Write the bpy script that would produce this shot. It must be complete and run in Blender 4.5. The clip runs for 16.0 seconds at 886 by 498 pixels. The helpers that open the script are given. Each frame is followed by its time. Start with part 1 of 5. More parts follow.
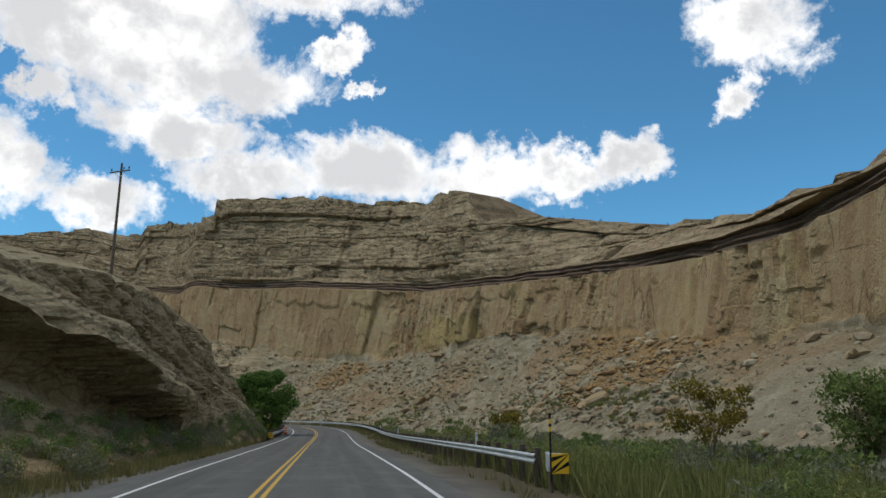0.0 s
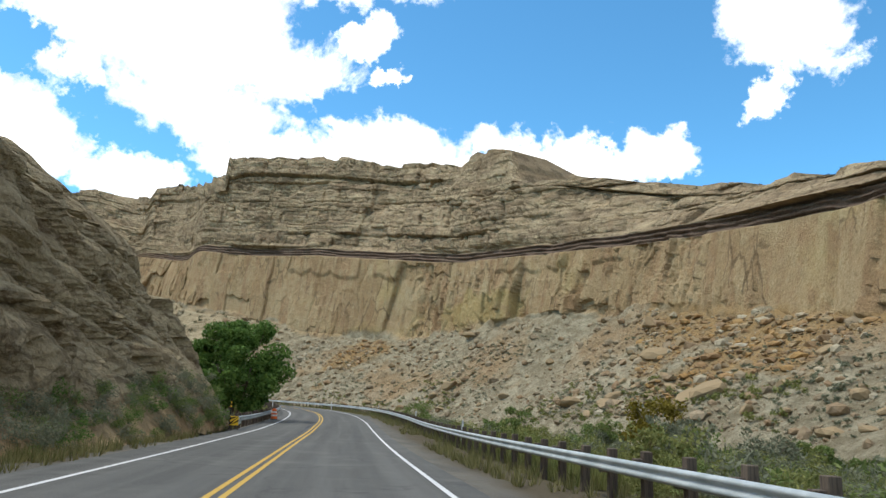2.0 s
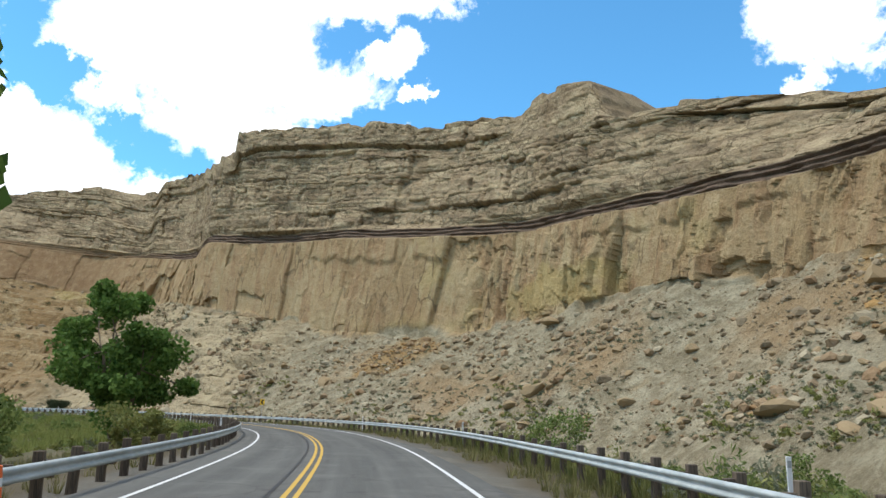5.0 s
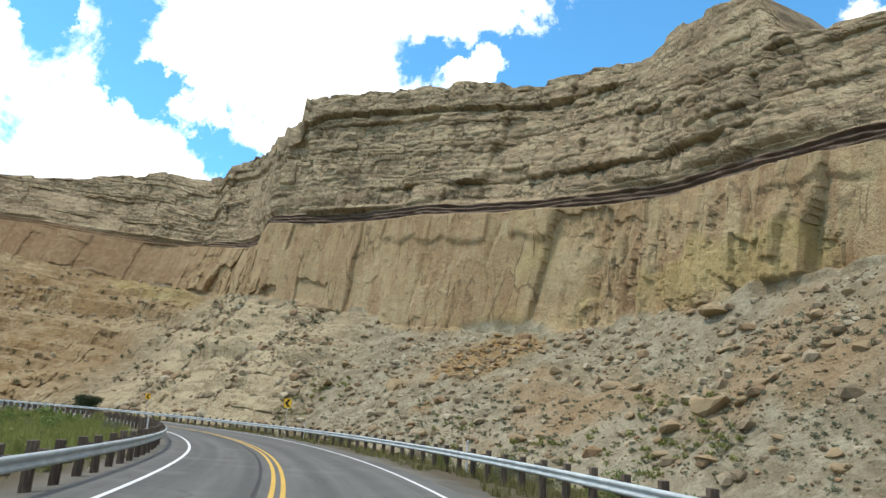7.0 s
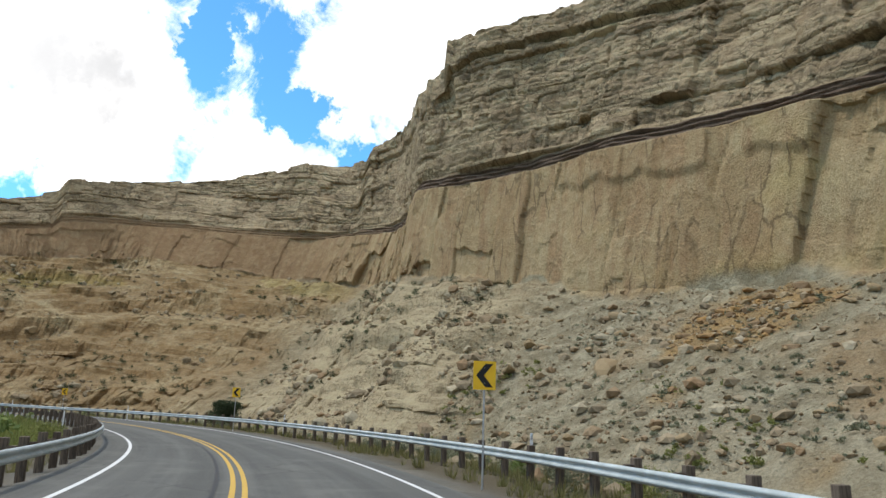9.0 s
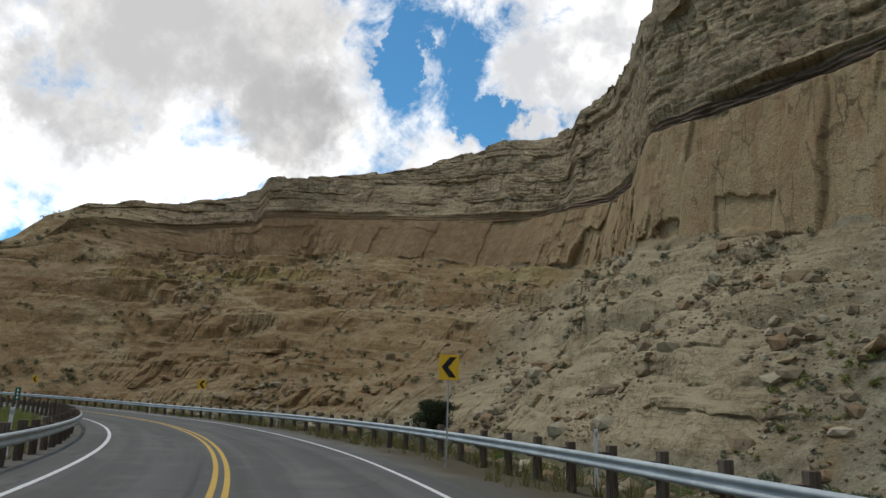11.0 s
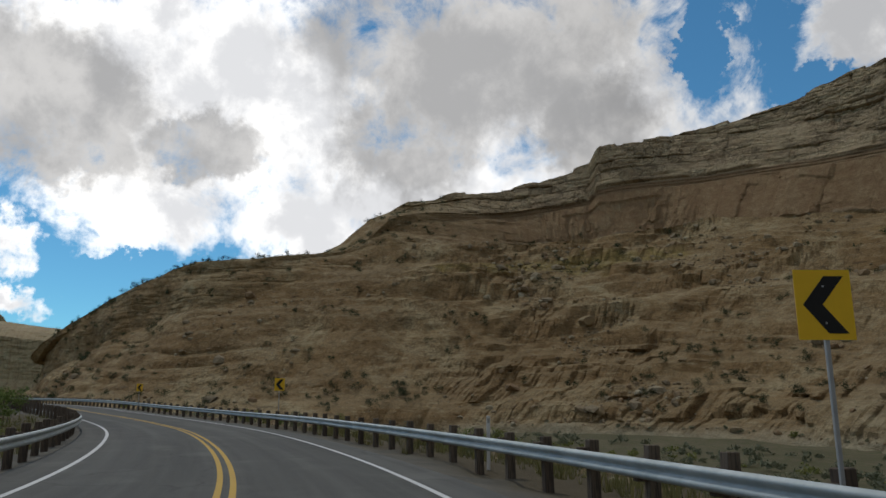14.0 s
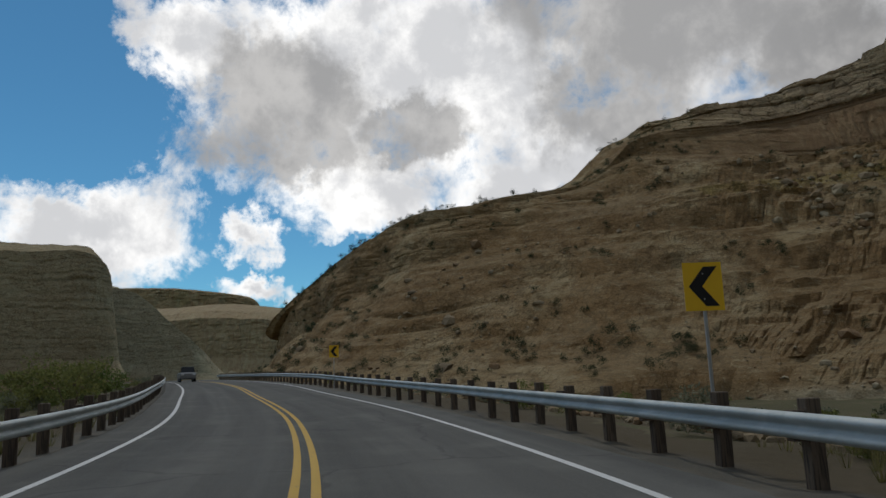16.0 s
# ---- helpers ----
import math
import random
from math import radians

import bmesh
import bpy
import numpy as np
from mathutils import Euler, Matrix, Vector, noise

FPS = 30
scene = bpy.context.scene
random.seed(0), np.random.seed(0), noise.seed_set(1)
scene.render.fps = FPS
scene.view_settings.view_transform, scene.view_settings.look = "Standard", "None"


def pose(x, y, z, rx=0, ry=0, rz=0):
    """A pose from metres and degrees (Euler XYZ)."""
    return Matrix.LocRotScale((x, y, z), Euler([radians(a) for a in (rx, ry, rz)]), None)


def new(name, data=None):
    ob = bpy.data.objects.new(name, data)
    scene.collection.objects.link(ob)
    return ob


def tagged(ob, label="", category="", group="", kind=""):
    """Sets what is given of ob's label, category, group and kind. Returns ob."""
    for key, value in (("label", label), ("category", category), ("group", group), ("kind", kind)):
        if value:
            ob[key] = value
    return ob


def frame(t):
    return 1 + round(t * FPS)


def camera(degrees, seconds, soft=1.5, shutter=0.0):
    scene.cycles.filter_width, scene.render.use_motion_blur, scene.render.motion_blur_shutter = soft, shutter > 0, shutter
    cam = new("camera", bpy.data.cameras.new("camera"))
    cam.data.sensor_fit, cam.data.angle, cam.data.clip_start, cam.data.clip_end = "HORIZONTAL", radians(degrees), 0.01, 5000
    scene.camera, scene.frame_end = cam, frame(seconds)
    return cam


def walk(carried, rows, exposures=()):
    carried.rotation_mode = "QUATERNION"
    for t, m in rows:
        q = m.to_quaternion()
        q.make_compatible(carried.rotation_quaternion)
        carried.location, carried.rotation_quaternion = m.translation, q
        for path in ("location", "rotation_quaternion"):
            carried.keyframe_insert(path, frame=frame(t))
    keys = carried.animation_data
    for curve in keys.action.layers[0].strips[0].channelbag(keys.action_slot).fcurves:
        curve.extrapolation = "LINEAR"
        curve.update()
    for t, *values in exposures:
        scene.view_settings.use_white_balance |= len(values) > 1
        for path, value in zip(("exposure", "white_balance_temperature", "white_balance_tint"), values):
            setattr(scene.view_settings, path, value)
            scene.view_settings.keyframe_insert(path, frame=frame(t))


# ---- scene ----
# camera and its drive along the road: seconds, place, turns
cam = camera(63.00, 16.0)
ROWS = [
    (0.0, -0.28, -0.05, 3.84, 102.21, -0.09, -0.00),
    (0.5, -1.73, 8.76, 3.66, 101.97, 0.24, 0.18),
    (1.0, -2.95, 17.43, 3.47, 101.75, 1.03, 0.79),
    (1.5, -4.06, 26.02, 3.24, 100.89, -1.22, 0.82),
    (2.0, -5.26, 34.77, 2.83, 101.40, -2.64, 1.09),
    (2.5, -6.42, 43.75, 2.61, 102.13, -2.45, 1.07),
    (3.0, -7.93, 52.81, 2.39, 103.36, -2.74, 2.16),
    (3.5, -9.48, 61.84, 2.18, 102.66, -2.20, 2.32),
    (6.0, -17.85, 111.74, 1.74, 102.31, -1.29, 5.34),
    (6.5, -20.31, 122.49, 1.65, 103.02, -2.24, 6.49),
    (7.0, -23.20, 133.18, 1.57, 103.29, -3.88, 9.54),
    (7.5, -26.52, 143.69, 1.45, 103.60, -2.64, 11.92),
    (8.0, -30.45, 153.96, 1.27, 102.97, -1.53, 15.14),
    (8.5, -34.88, 164.15, 1.14, 103.05, -1.44, 17.22),
    (9.0, -40.23, 174.19, 1.10, 102.57, -1.92, 22.16),
    (11.5, -70.91, 210.45, 0.79, 102.29, -0.91, 42.28),
    (12.0, -78.69, 216.23, 0.82, 102.52, -0.04, 47.00),
    (12.5, -86.71, 221.27, 0.73, 102.70, -0.98, 50.25),
    (13.0, -94.85, 225.82, 0.69, 102.43, -0.56, 53.74),
    (13.5, -103.16, 229.71, 0.67, 102.36, -0.47, 58.85),
    (14.0, -111.64, 232.79, 0.66, 102.55, -0.17, 63.89),
    (14.5, -120.22, 235.17, 0.70, 101.66, 1.07, 68.04),
    (15.0, -128.91, 236.82, 0.77, 101.64, 0.34, 73.69),
    (15.5, -137.62, 237.80, 0.85, 100.38, 2.21, 77.42),
    (16.0, -146.45, 237.99, 0.90, 100.12, 1.96, 81.44),
]
EXPOSURES = [(0.0, -1.3), (1.0, -1.15), (1.5, -0.8), (2.0, -0.45), (3.5, -0.4), (7.0, -0.2), (9.0, -0.45), (11.5, -1.5), (12.5, -1.72), (14.0, -1.82), (16.0, -2.08)]
walk(cam, [(t, pose(x, y, z, rx, ry, rz)) for t, x, y, z, rx, ry, rz in ROWS], EXPOSURES)


# world, sun and exposure
SUN_BEARING, SUN_HEIGHT = 100.0, 63.0   # degrees left of +y, and above the horizon


def toward(bearing, height):
    b, h = radians(bearing), radians(height)
    return Vector((-math.sin(b) * math.cos(h), math.cos(b) * math.cos(h), math.sin(h)))


sun = new("sun", bpy.data.lights.new("sun", "SUN"))
sun.data.energy, sun.data.angle, sun.data.color = 3.2, radians(3.0), (1.0, 0.95, 0.88)
sun.matrix_world = toward(SUN_BEARING, SUN_HEIGHT).to_track_quat("Z", "Y").to_matrix().to_4x4()


class Nodes:
    """Short-hand to lay out a node tree."""

    def __init__(self, tree):
        self.tree = tree
        tree.nodes.clear()

    def add(self, kind, **fields):
        n = self.tree.nodes.new(kind)
        for key, value in fields.items():
            if key == "inputs":
                for slot, v in value.items():
                    self.plug(n.inputs[slot], v)
            elif key == "operation":
                n.operation = value
            elif key == "use_clamp":
                n.use_clamp = value
            elif key == "data_type":
                n.data_type = value
            elif key == "blend_type":
                n.blend_type = value
            elif key == "interpolation_type":
                n.interpolation_type = value
            elif key == "attribute_name":
                n.attribute_name = value
            elif key == "feature":
                n.feature = value
            elif key == "sky_type":
                n.sky_type = value
            elif key == "sun_disc":
                n.sun_disc = value
        return n

    def plug(self, socket, v):
        if hasattr(v, "is_output"):
            self.tree.links.new(v, socket)
        elif hasattr(v, "outputs"):
            self.tree.links.new(v.outputs[0], socket)
        else:
            socket.default_value = v

    def math(self, op, a, b=0.0, c=0.0, clamp=False):
        n = self.add("ShaderNodeMath", operation=op, use_clamp=clamp)
        for i, v in enumerate((a, b, c)):
            self.plug(n.inputs[i], v)
        return n.outputs[0]

    def vmath(self, op, a, b=(0, 0, 0)):
        n = self.add("ShaderNodeVectorMath", operation=op)
        self.plug(n.inputs[0], a)
        self.plug(n.inputs[1], b)
        return n.outputs["Value"] if op in ("DOT_PRODUCT", "LENGTH", "DISTANCE") else n.outputs[0]

    def mix(self, f, a, b, blend="MIX"):
        n = self.add("ShaderNodeMix", data_type="RGBA", blend_type=blend)
        self.plug(n.inputs[0], f)
        self.plug(n.inputs[6], a)
        self.plug(n.inputs[7], b)
        return n.outputs[2]

    def noise(self, vec, scale, detail=6.0, rough=0.55, distort=0.0):
        n = self.add("ShaderNodeTexNoise")
        self.plug(n.inputs["Vector"], vec)
        n.inputs["Scale"].default_value, n.inputs["Detail"].default_value = scale, detail
        n.inputs["Roughness"].default_value, n.inputs["Distortion"].default_value = rough, distort
        return n.outputs[0]

    def band(self, v, lo, hi, a=0.0, b=1.0):
        n = self.add("ShaderNodeMapRange", interpolation_type="SMOOTHSTEP")
        for slot, x in zip(("Value", "From Min", "From Max", "To Min", "To Max"), (v, lo, hi, a, b)):
            self.plug(n.inputs[slot], x)
        return n.outputs[0]

    def ramp(self, f, stops):
        n = self.add("ShaderNodeValToRGB")
        e = n.color_ramp.elements
        while len(e) < len(stops):
            e.new(0.5)
        for el, (p, c) in zip(e, stops):
            el.position, el.color = p, (*c, 1) if len(c) == 3 else c
        self.plug(n.inputs[0], f)
        return n.outputs[0]


def build_sky():
    w = bpy.data.worlds.new("sky")
    w.use_nodes = True
    scene.world = w
    n = Nodes(w.node_tree)
    sky = n.add("ShaderNodeTexSky", sky_type="NISHITA", sun_disc=False)
    sky.sun_elevation, sky.sun_rotation = radians(SUN_HEIGHT), radians(-SUN_BEARING)
    sky.altitude, sky.air_density, sky.dust_density, sky.ozone_density = 1700, 1.0, 0.4, 1.6
    way = n.add("ShaderNodeTexCoord").outputs["Generated"]
    axes = n.add("ShaderNodeSeparateXYZ", inputs={0: way})
    bend = n.add("ShaderNodeTexNoise", inputs={"Vector": way, "Scale": 9.0, "Detail": 5.0, "Roughness": 0.6}).outputs[1]
    bends = n.add("ShaderNodeSeparateXYZ", inputs={0: bend})
    left = n.math("MULTIPLY", n.math("ARCTAN2", n.math("MULTIPLY", axes.outputs[0], -1.0), axes.outputs[1]), 180 / math.pi)
    high = n.math("MULTIPLY", n.math("ARCSINE", axes.outputs[2]), 180 / math.pi)
    curl = n.add("ShaderNodeSeparateXYZ", inputs={0: n.add("ShaderNodeTexNoise", inputs={"Vector": way, "Scale": 34.0, "Detail": 5.0, "Roughness": 0.62}).outputs[1]})
    left = n.math("ADD", left, n.math("MULTIPLY", n.math("SUBTRACT", curl.outputs[0], 0.5), 4.5))
    high = n.math("ADD", high, n.math("MULTIPLY", n.math("SUBTRACT", curl.outputs[1], 0.5), 4.0))
    left = n.math("ADD", left, n.math("MULTIPLY", n.math("SUBTRACT", bends.outputs[0], 0.5), 7.0))
    high = n.math("ADD", high, n.math("MULTIPLY", n.math("SUBTRACT", bends.outputs[1], 0.5), 4.5))

    def cap(bearing, height, wide, tall):
        """1 in the heap's middle, 0 at its edge, less outside."""
        a = n.math("MULTIPLY", n.math("SUBTRACT", left, bearing), 1 / wide)
        b = n.math("MULTIPLY", n.math("SUBTRACT", high, height), 1 / tall)
        return n.math("SUBTRACT", 1.0, n.math("SQRT", n.math("ADD", n.math("MULTIPLY", a, a), n.math("MULTIPLY", b, b))))

    def heaps(rows):
        total = None
        for row in rows:
            c = cap(*row)
            total = c if total is None else n.math("SMOOTH_MAX", total, c, 0.15)
        return total

    # cumulus heaps: bearing, height, half width, half height, in degrees
    cloud = heaps([
        (24, 28, 10, 4.2), (21.8, 24.6, 11, 3.4), (16.6, 24.1, 6.0, 2.6), (20.8, 20.4, 6.5, 2.7), (33, 16.5, 3.8, 3.6), (26, 14.5, 4.4, 2.2),
        (16, 17.0, 6.0, 2.6), (6.5, 18.2, 7.2, 3.1), (-3, 18.1, 5, 2.6), (-10, 18, 5, 2.2), (-15.5, 19, 3.4, 1.9), (12, 31.8, 10, 2.8),
        (9.6, 27.3, 2.6, 1.3), (6.5, 25, 1.6, 0.8), (-25, 27.5, 5.2, 3.6), (-23.2, 21.4, 1.9, 1.6), (26, 33, 18, 5.0), (38, 17, 7, 4.4),
        (28.5, 25.6, 7.5, 3.6), (30.2, 21.4, 2.4, 1.6), (50, 21, 9, 9), (59, 26, 18, 9), (66, 17, 11, 6), (79, 24, 15, 10),
        (91, 23, 12, 8), (84, 35, 24, 7), (58, 38, 26, 7), (75, 14, 8, 3.4), (86, 15, 8, 4), (107.5, 11.5, 7.2, 4.3), (96.4, 11.4, 2.6, 2.3),
        (95.7, 7.3, 3.8, 1.3), (101, 25.5, 6.0, 3.8),
    ])
    gap = heaps([(42.0, 26.5, 1.4, 2.6), (34.2, 21.9, 2.8, 1.7), (111, 21, 6, 6.5), (88, 9.5, 4, 1.6)])
    cloud = n.math("SUBTRACT", cloud, n.math("MULTIPLY", n.math("MAXIMUM", n.math("ADD", gap, 0.35), 0.0), 1.0))
    # the sky behind and overhead carries broken cloud as well
    rest = n.math("MAXIMUM", n.band(n.math("ABSOLUTE", n.math("SUBTRACT", left, 41.0)), 80.0, 100.0), n.band(high, 36.0, 46.0))
    cloud = n.math("MAXIMUM", cloud, n.math("SUBTRACT", n.math("MULTIPLY", rest, 1.12), 1.0))
    puff = n.noise(way, 13.0, 10.0, 0.66, 0.35)
    fine = n.noise(way, 42.0, 6.0, 0.62)
    dens = n.math("ADD", cloud, n.math("MULTIPLY", n.math("SUBTRACT", puff, 0.5), 1.75))
    dens = n.math("ADD", dens, n.math("MULTIPLY", n.math("SUBTRACT", fine, 0.5), 0.45))
    mask = n.math("POWER", n.band(dens, -0.12, 0.46), 0.75)
    # deep cloud is grey underneath
    deep = heaps([(61, 27, 15, 9), (66, 21, 9, 6), (52, 22, 7, 6), (93, 22, 8, 5.5), (94, 18.5, 9, 3.5), (84, 19.5, 6, 3)])
    grey = n.band(n.math("ADD", deep, n.math("MULTIPLY", n.math("SUBTRACT", n.noise(way, 5.0, 5.0, 0.5), 0.5), 1.3)), -0.05, 0.42)
    soft = n.band(n.math("ADD", n.math("MULTIPLY", n.noise(way, 9.0, 6.0, 0.56), 1.0), n.math("MULTIPLY", dens, -0.26)), 0.24, 0.56)
    white = n.mix(soft, (1.75, 1.77, 1.82, 1), (3.1, 3.08, 3.04, 1))
    light = n.mix(grey, white, n.mix(soft, (0.98, 0.98, 0.99, 1), (1.5, 1.48, 1.46, 1)))
    # clouds away from the sun are lit full on, those near it glow
    light = n.mix(n.math("MULTIPLY", n.band(left, 40.0, 62.0), n.math("SUBTRACT", 1.0, rest)), light, n.mix(1.0, light, (1.55, 1.55, 1.55, 1), "MULTIPLY"))
    light = n.mix(rest, light, n.mix(soft, (1.6, 1.56, 1.5, 1), (2.3, 2.24, 2.15, 1)))
    blue = n.mix(1.0, sky.outputs[0], (0.160, 0.315, 0.345, 1), "MULTIPLY")
    out = n.mix(mask, blue, light)
    bg = n.add("ShaderNodeBackground", inputs={"Color": out, "Strength": 1.0})
    n.add("ShaderNodeOutputWorld", inputs={"Surface": bg.outputs[0]})


build_sky()

# ---- numbers for the lie of the land ----


def catmull(points, q):
    """Points on a smooth line through the controls, at parameters q (0 .. len - 1)."""
    p = np.asarray(points, float)
    p = np.vstack([2 * p[0] - p[1], p, 2 * p[-1] - p[-2]])
    i = np.clip(np.floor(q).astype(int), 0, len(p) - 4)
    t = (np.asarray(q) - i)[:, None]
    a, b, c, d = p[i], p[i + 1], p[i + 2], p[i + 3]
    return 0.5 * (2 * b + (c - a) * t + (2 * a - 5 * b + 4 * c - d) * t ** 2 + (3 * b - a - 3 * c + d) * t ** 3)


def even(points, step):
    """The smooth line, resampled every step metres."""
    q = np.linspace(0, len(points) - 1, 60 * len(points))
    p = catmull(points, q)
    s = np.concatenate([[0], np.cumsum(np.linalg.norm(np.diff(p[:, :2], axis=0), axis=1))])
    at = np.arange(0, s[-1], step)
    return np.stack([np.interp(at, s, p[:, k]) for k in range(p.shape[1])], 1), np.interp(at, s, q)


def lattice(ix, iy, iz, seed):
    h = (ix * 374761393 + iy * 668265263 + iz * 2147483647 + seed * 1274126177) & 0xFFFFFFFF
    h = ((h ^ (h >> 13)) * 1274126177) & 0xFFFFFFFF
    h = ((h ^ (h >> 16)) * 2246822519) & 0xFFFFFFFF
    return ((h ^ (h >> 15)) & 0xFFFF) / 65535.0


def vnoise(x, y, z, seed=0):
    """Smooth value noise, -1 .. 1, for arrays."""
    fx, fy, fz = np.floor(x), np.floor(y), np.floor(z)
    ix, iy, iz = fx.astype(np.int64), fy.astype(np.int64), fz.astype(np.int64)
    u, v, w = x - fx, y - fy, z - fz
    u, v, w = u * u * (3 - 2 * u), v * v * (3 - 2 * v), w * w * (3 - 2 * w)
    r = 0
    for dx in (0, 1):
        for dy in (0, 1):
            for dz in (0, 1):
                r = r + lattice(ix + dx, iy + dy, iz + dz, seed) * (u if dx else 1 - u) * (v if dy else 1 - v) * (w if dz else 1 - w)
    return 2 * r - 1


def fbm(x, y, z, octaves=4, seed=0, gain=0.5):
    r, a = 0, 1.0
    for k in range(octaves):
        r = r + a * vnoise(x * 2 ** k, y * 2 ** k, z * 2 ** k, seed + k)
        a *= gain
    return r


def smooth(a, b, x):
    t = np.clip((x - a) / (b - a), 0, 1)
    return t * t * (3 - 2 * t)


def grid_mesh(name, co, mat, attrs=None, flat=False):
    """A mesh from a grid of points (rows, columns, 3), with float attributes per point."""
    r, c = co.shape[:2]
    me = bpy.data.meshes.new(name)
    idx = np.arange(r * c).reshape(r, c)
    quads = np.stack([idx[:-1, :-1], idx[:-1, 1:], idx[1:, 1:], idx[1:, :-1]], -1).reshape(-1, 4)
    me.vertices.add(r * c)
    me.vertices.foreach_set("co", co.reshape(-1).astype(np.float32))
    me.loops.add(quads.size)
    me.loops.foreach_set("vertex_index", quads.reshape(-1).astype(np.int32))
    me.polygons.add(len(quads))
    me.polygons.foreach_set("loop_start", np.arange(0, quads.size, 4, dtype=np.int32))
    me.polygons.foreach_set("use_smooth", np.full(len(quads), not flat))
    me.update(calc_edges=True)
    for key, values in (attrs or {}).items():
        me.attributes.new(key, "FLOAT", "POINT").data.foreach_set("value", values.reshape(-1).astype(np.float32))
    me.materials.append(mat)
    return new(name, me)


# the road's middle line: x, y and height
CENTRE = [
    (6.65, -59.58, 2.92), (2.60, -29.92, 2.45), (-1.69, -0.20, 2.00), (-4.98, 21.58, 1.65), (-8.39, 43.42, 1.08),
    (-11.81, 65.21, 0.49), (-15.05, 87.03, 0.05), (-18.53, 108.82, -0.10), (-23.25, 130.37, -0.21), (-30.10, 151.29, -0.37),
    (-39.43, 171.17, -0.59), (-51.57, 189.49, -0.75), (-66.58, 205.64, -0.88), (-84.17, 218.97, -0.89), (-103.76, 228.89, -0.86),
    (-124.64, 235.09, -0.80), (-146.50, 237.56, -0.50), (-166.66, 237.00, -0.19), (-186.37, 233.90, 0.33), (-205.90, 230.10, 0.90),
    (-240.30, 222.00, 1.50), (-294.00, 206.50, 2.20), (-392.00, 178.00, 3.00), (-452.00, 160.00, 3.40),
]
LINE, _ = even(CENTRE, 1.0)
AHEAD = np.gradient(LINE[:, :2], axis=0)
AHEAD /= np.linalg.norm(AHEAD, axis=1)[:, None]


def beside(s, lateral, up=0.0):
    """The place at s metres along the road, lateral metres to the left of its middle line, up above it. Arrays or numbers."""
    s = np.asarray(s, float)
    k = np.arange(len(LINE))
    x, y, z = (np.interp(s, k, LINE[:, i]) for i in range(3))
    ax, ay = np.interp(s, k, AHEAD[:, 0]), np.interp(s, k, AHEAD[:, 1])
    return np.stack([x - ay * lateral, y + ax * lateral, z + up], -1)


def along(x, y):
    """For places: how far along the road, how far to its left, and the road's height there."""
    best = np.full(x.shape, 1e9)
    s, lat, z = np.zeros(x.shape), np.zeros(x.shape), np.zeros(x.shape)
    for k in range(0, len(LINE), 2):
        dx, dy = x - LINE[k, 0], y - LINE[k, 1]
        d = dx * dx + dy * dy
        m = d < best
        best = np.where(m, d, best)
        s, z = np.where(m, k, s), np.where(m, LINE[k, 2], z)
        side = np.sign(AHEAD[k, 0] * dy - AHEAD[k, 1] * dx)
        lat = np.where(m, side, lat)
    return s, lat * np.sqrt(best), z


def ground_height(x, y):
    s, lat, z = along(x, y)
    a = np.abs(lat)
    deep = np.where(lat < 0, 0.9 + 3.0 * smooth(130, 215, s), 0.9 + 0.9 * smooth(150, 200, s))
    low = z - 0.30 - deep * smooth(8.0, 24, a) + 0.3 * smooth(6, 14, a) * fbm(x / 9, y / 9, x * 0, 3, 5)
    return low * (1 - smooth(90, 400, a)) - 3.5 * smooth(90, 400, a)


# the canyon wall: five lines in plan and height, station by station, from behind the camera's start round to the west
TOE = [
    (34, -70, 1), (30, 0, 1), (27, 60, 0.5), (24, 115, 0), (17, 143, -1), (10, 174, -2), (-2, 198, -3), (-18, 220, -3.6), (-37, 239, -4), (-56, 252, -4), (-76, 270, -4),
    (-102, 285, -4), (-128, 303, -4), (-146, 318, -4), (-172, 326, -4), (-203, 327, -4), (-220, 311, -4), (-231, 295, -4), (-238, 276, -4),
    (-243, 264, -4), (-254, 248, -3.5), (-276, 232, -1), (-318, 219, 1.5), (-372, 210, 3.5), (-424, 206, 5), (-456, 250, 3),
]
FOOT = [
    (62, -70, 12), (58, 0, 12), (52, 60, 13), (46, 118, 14), (42, 148, 18), (36, 187, 22), (28, 210, 23), (8, 242, 22.5), (-10, 268, 22), (-34, 293, 22), (-68, 313, 25),
    (-100, 330, 30), (-126, 354, 34), (-148, 386, 41), (-178, 418, 46), (-228, 428, 55), (-275, 415, 60), (-298, 385, 57), (-300, 322, 48),
    (-298, 304, 42), (-297, 270, 29), (-312, 252, 24), (-348, 234, 17), (-385, 221, 11), (-424, 222, 11), (-458, 260, 12),
]
BAND = [
    (64, -70, 29), (60, 0, 29), (54, 60, 30), (49, 120, 31), (45, 150, 34), (39.5, 189, 38.5), (31, 212, 41), (10.5, 245, 43.5), (-7.5, 272, 46.5), (-31, 298, 51), (-67, 319, 55.5),
    (-99, 336, 58), (-125, 359, 62), (-146, 391, 64), (-175, 427, 70), (-229, 440, 75), (-284, 431, 80), (-307, 392, 75), (-312, 323, 57),
    (-308, 304, 49), (-305, 270, 37), (-320, 252, 34), (-356, 232, 24), (-391, 220, 14), (-426, 228, 14), (-460, 266, 16),
]
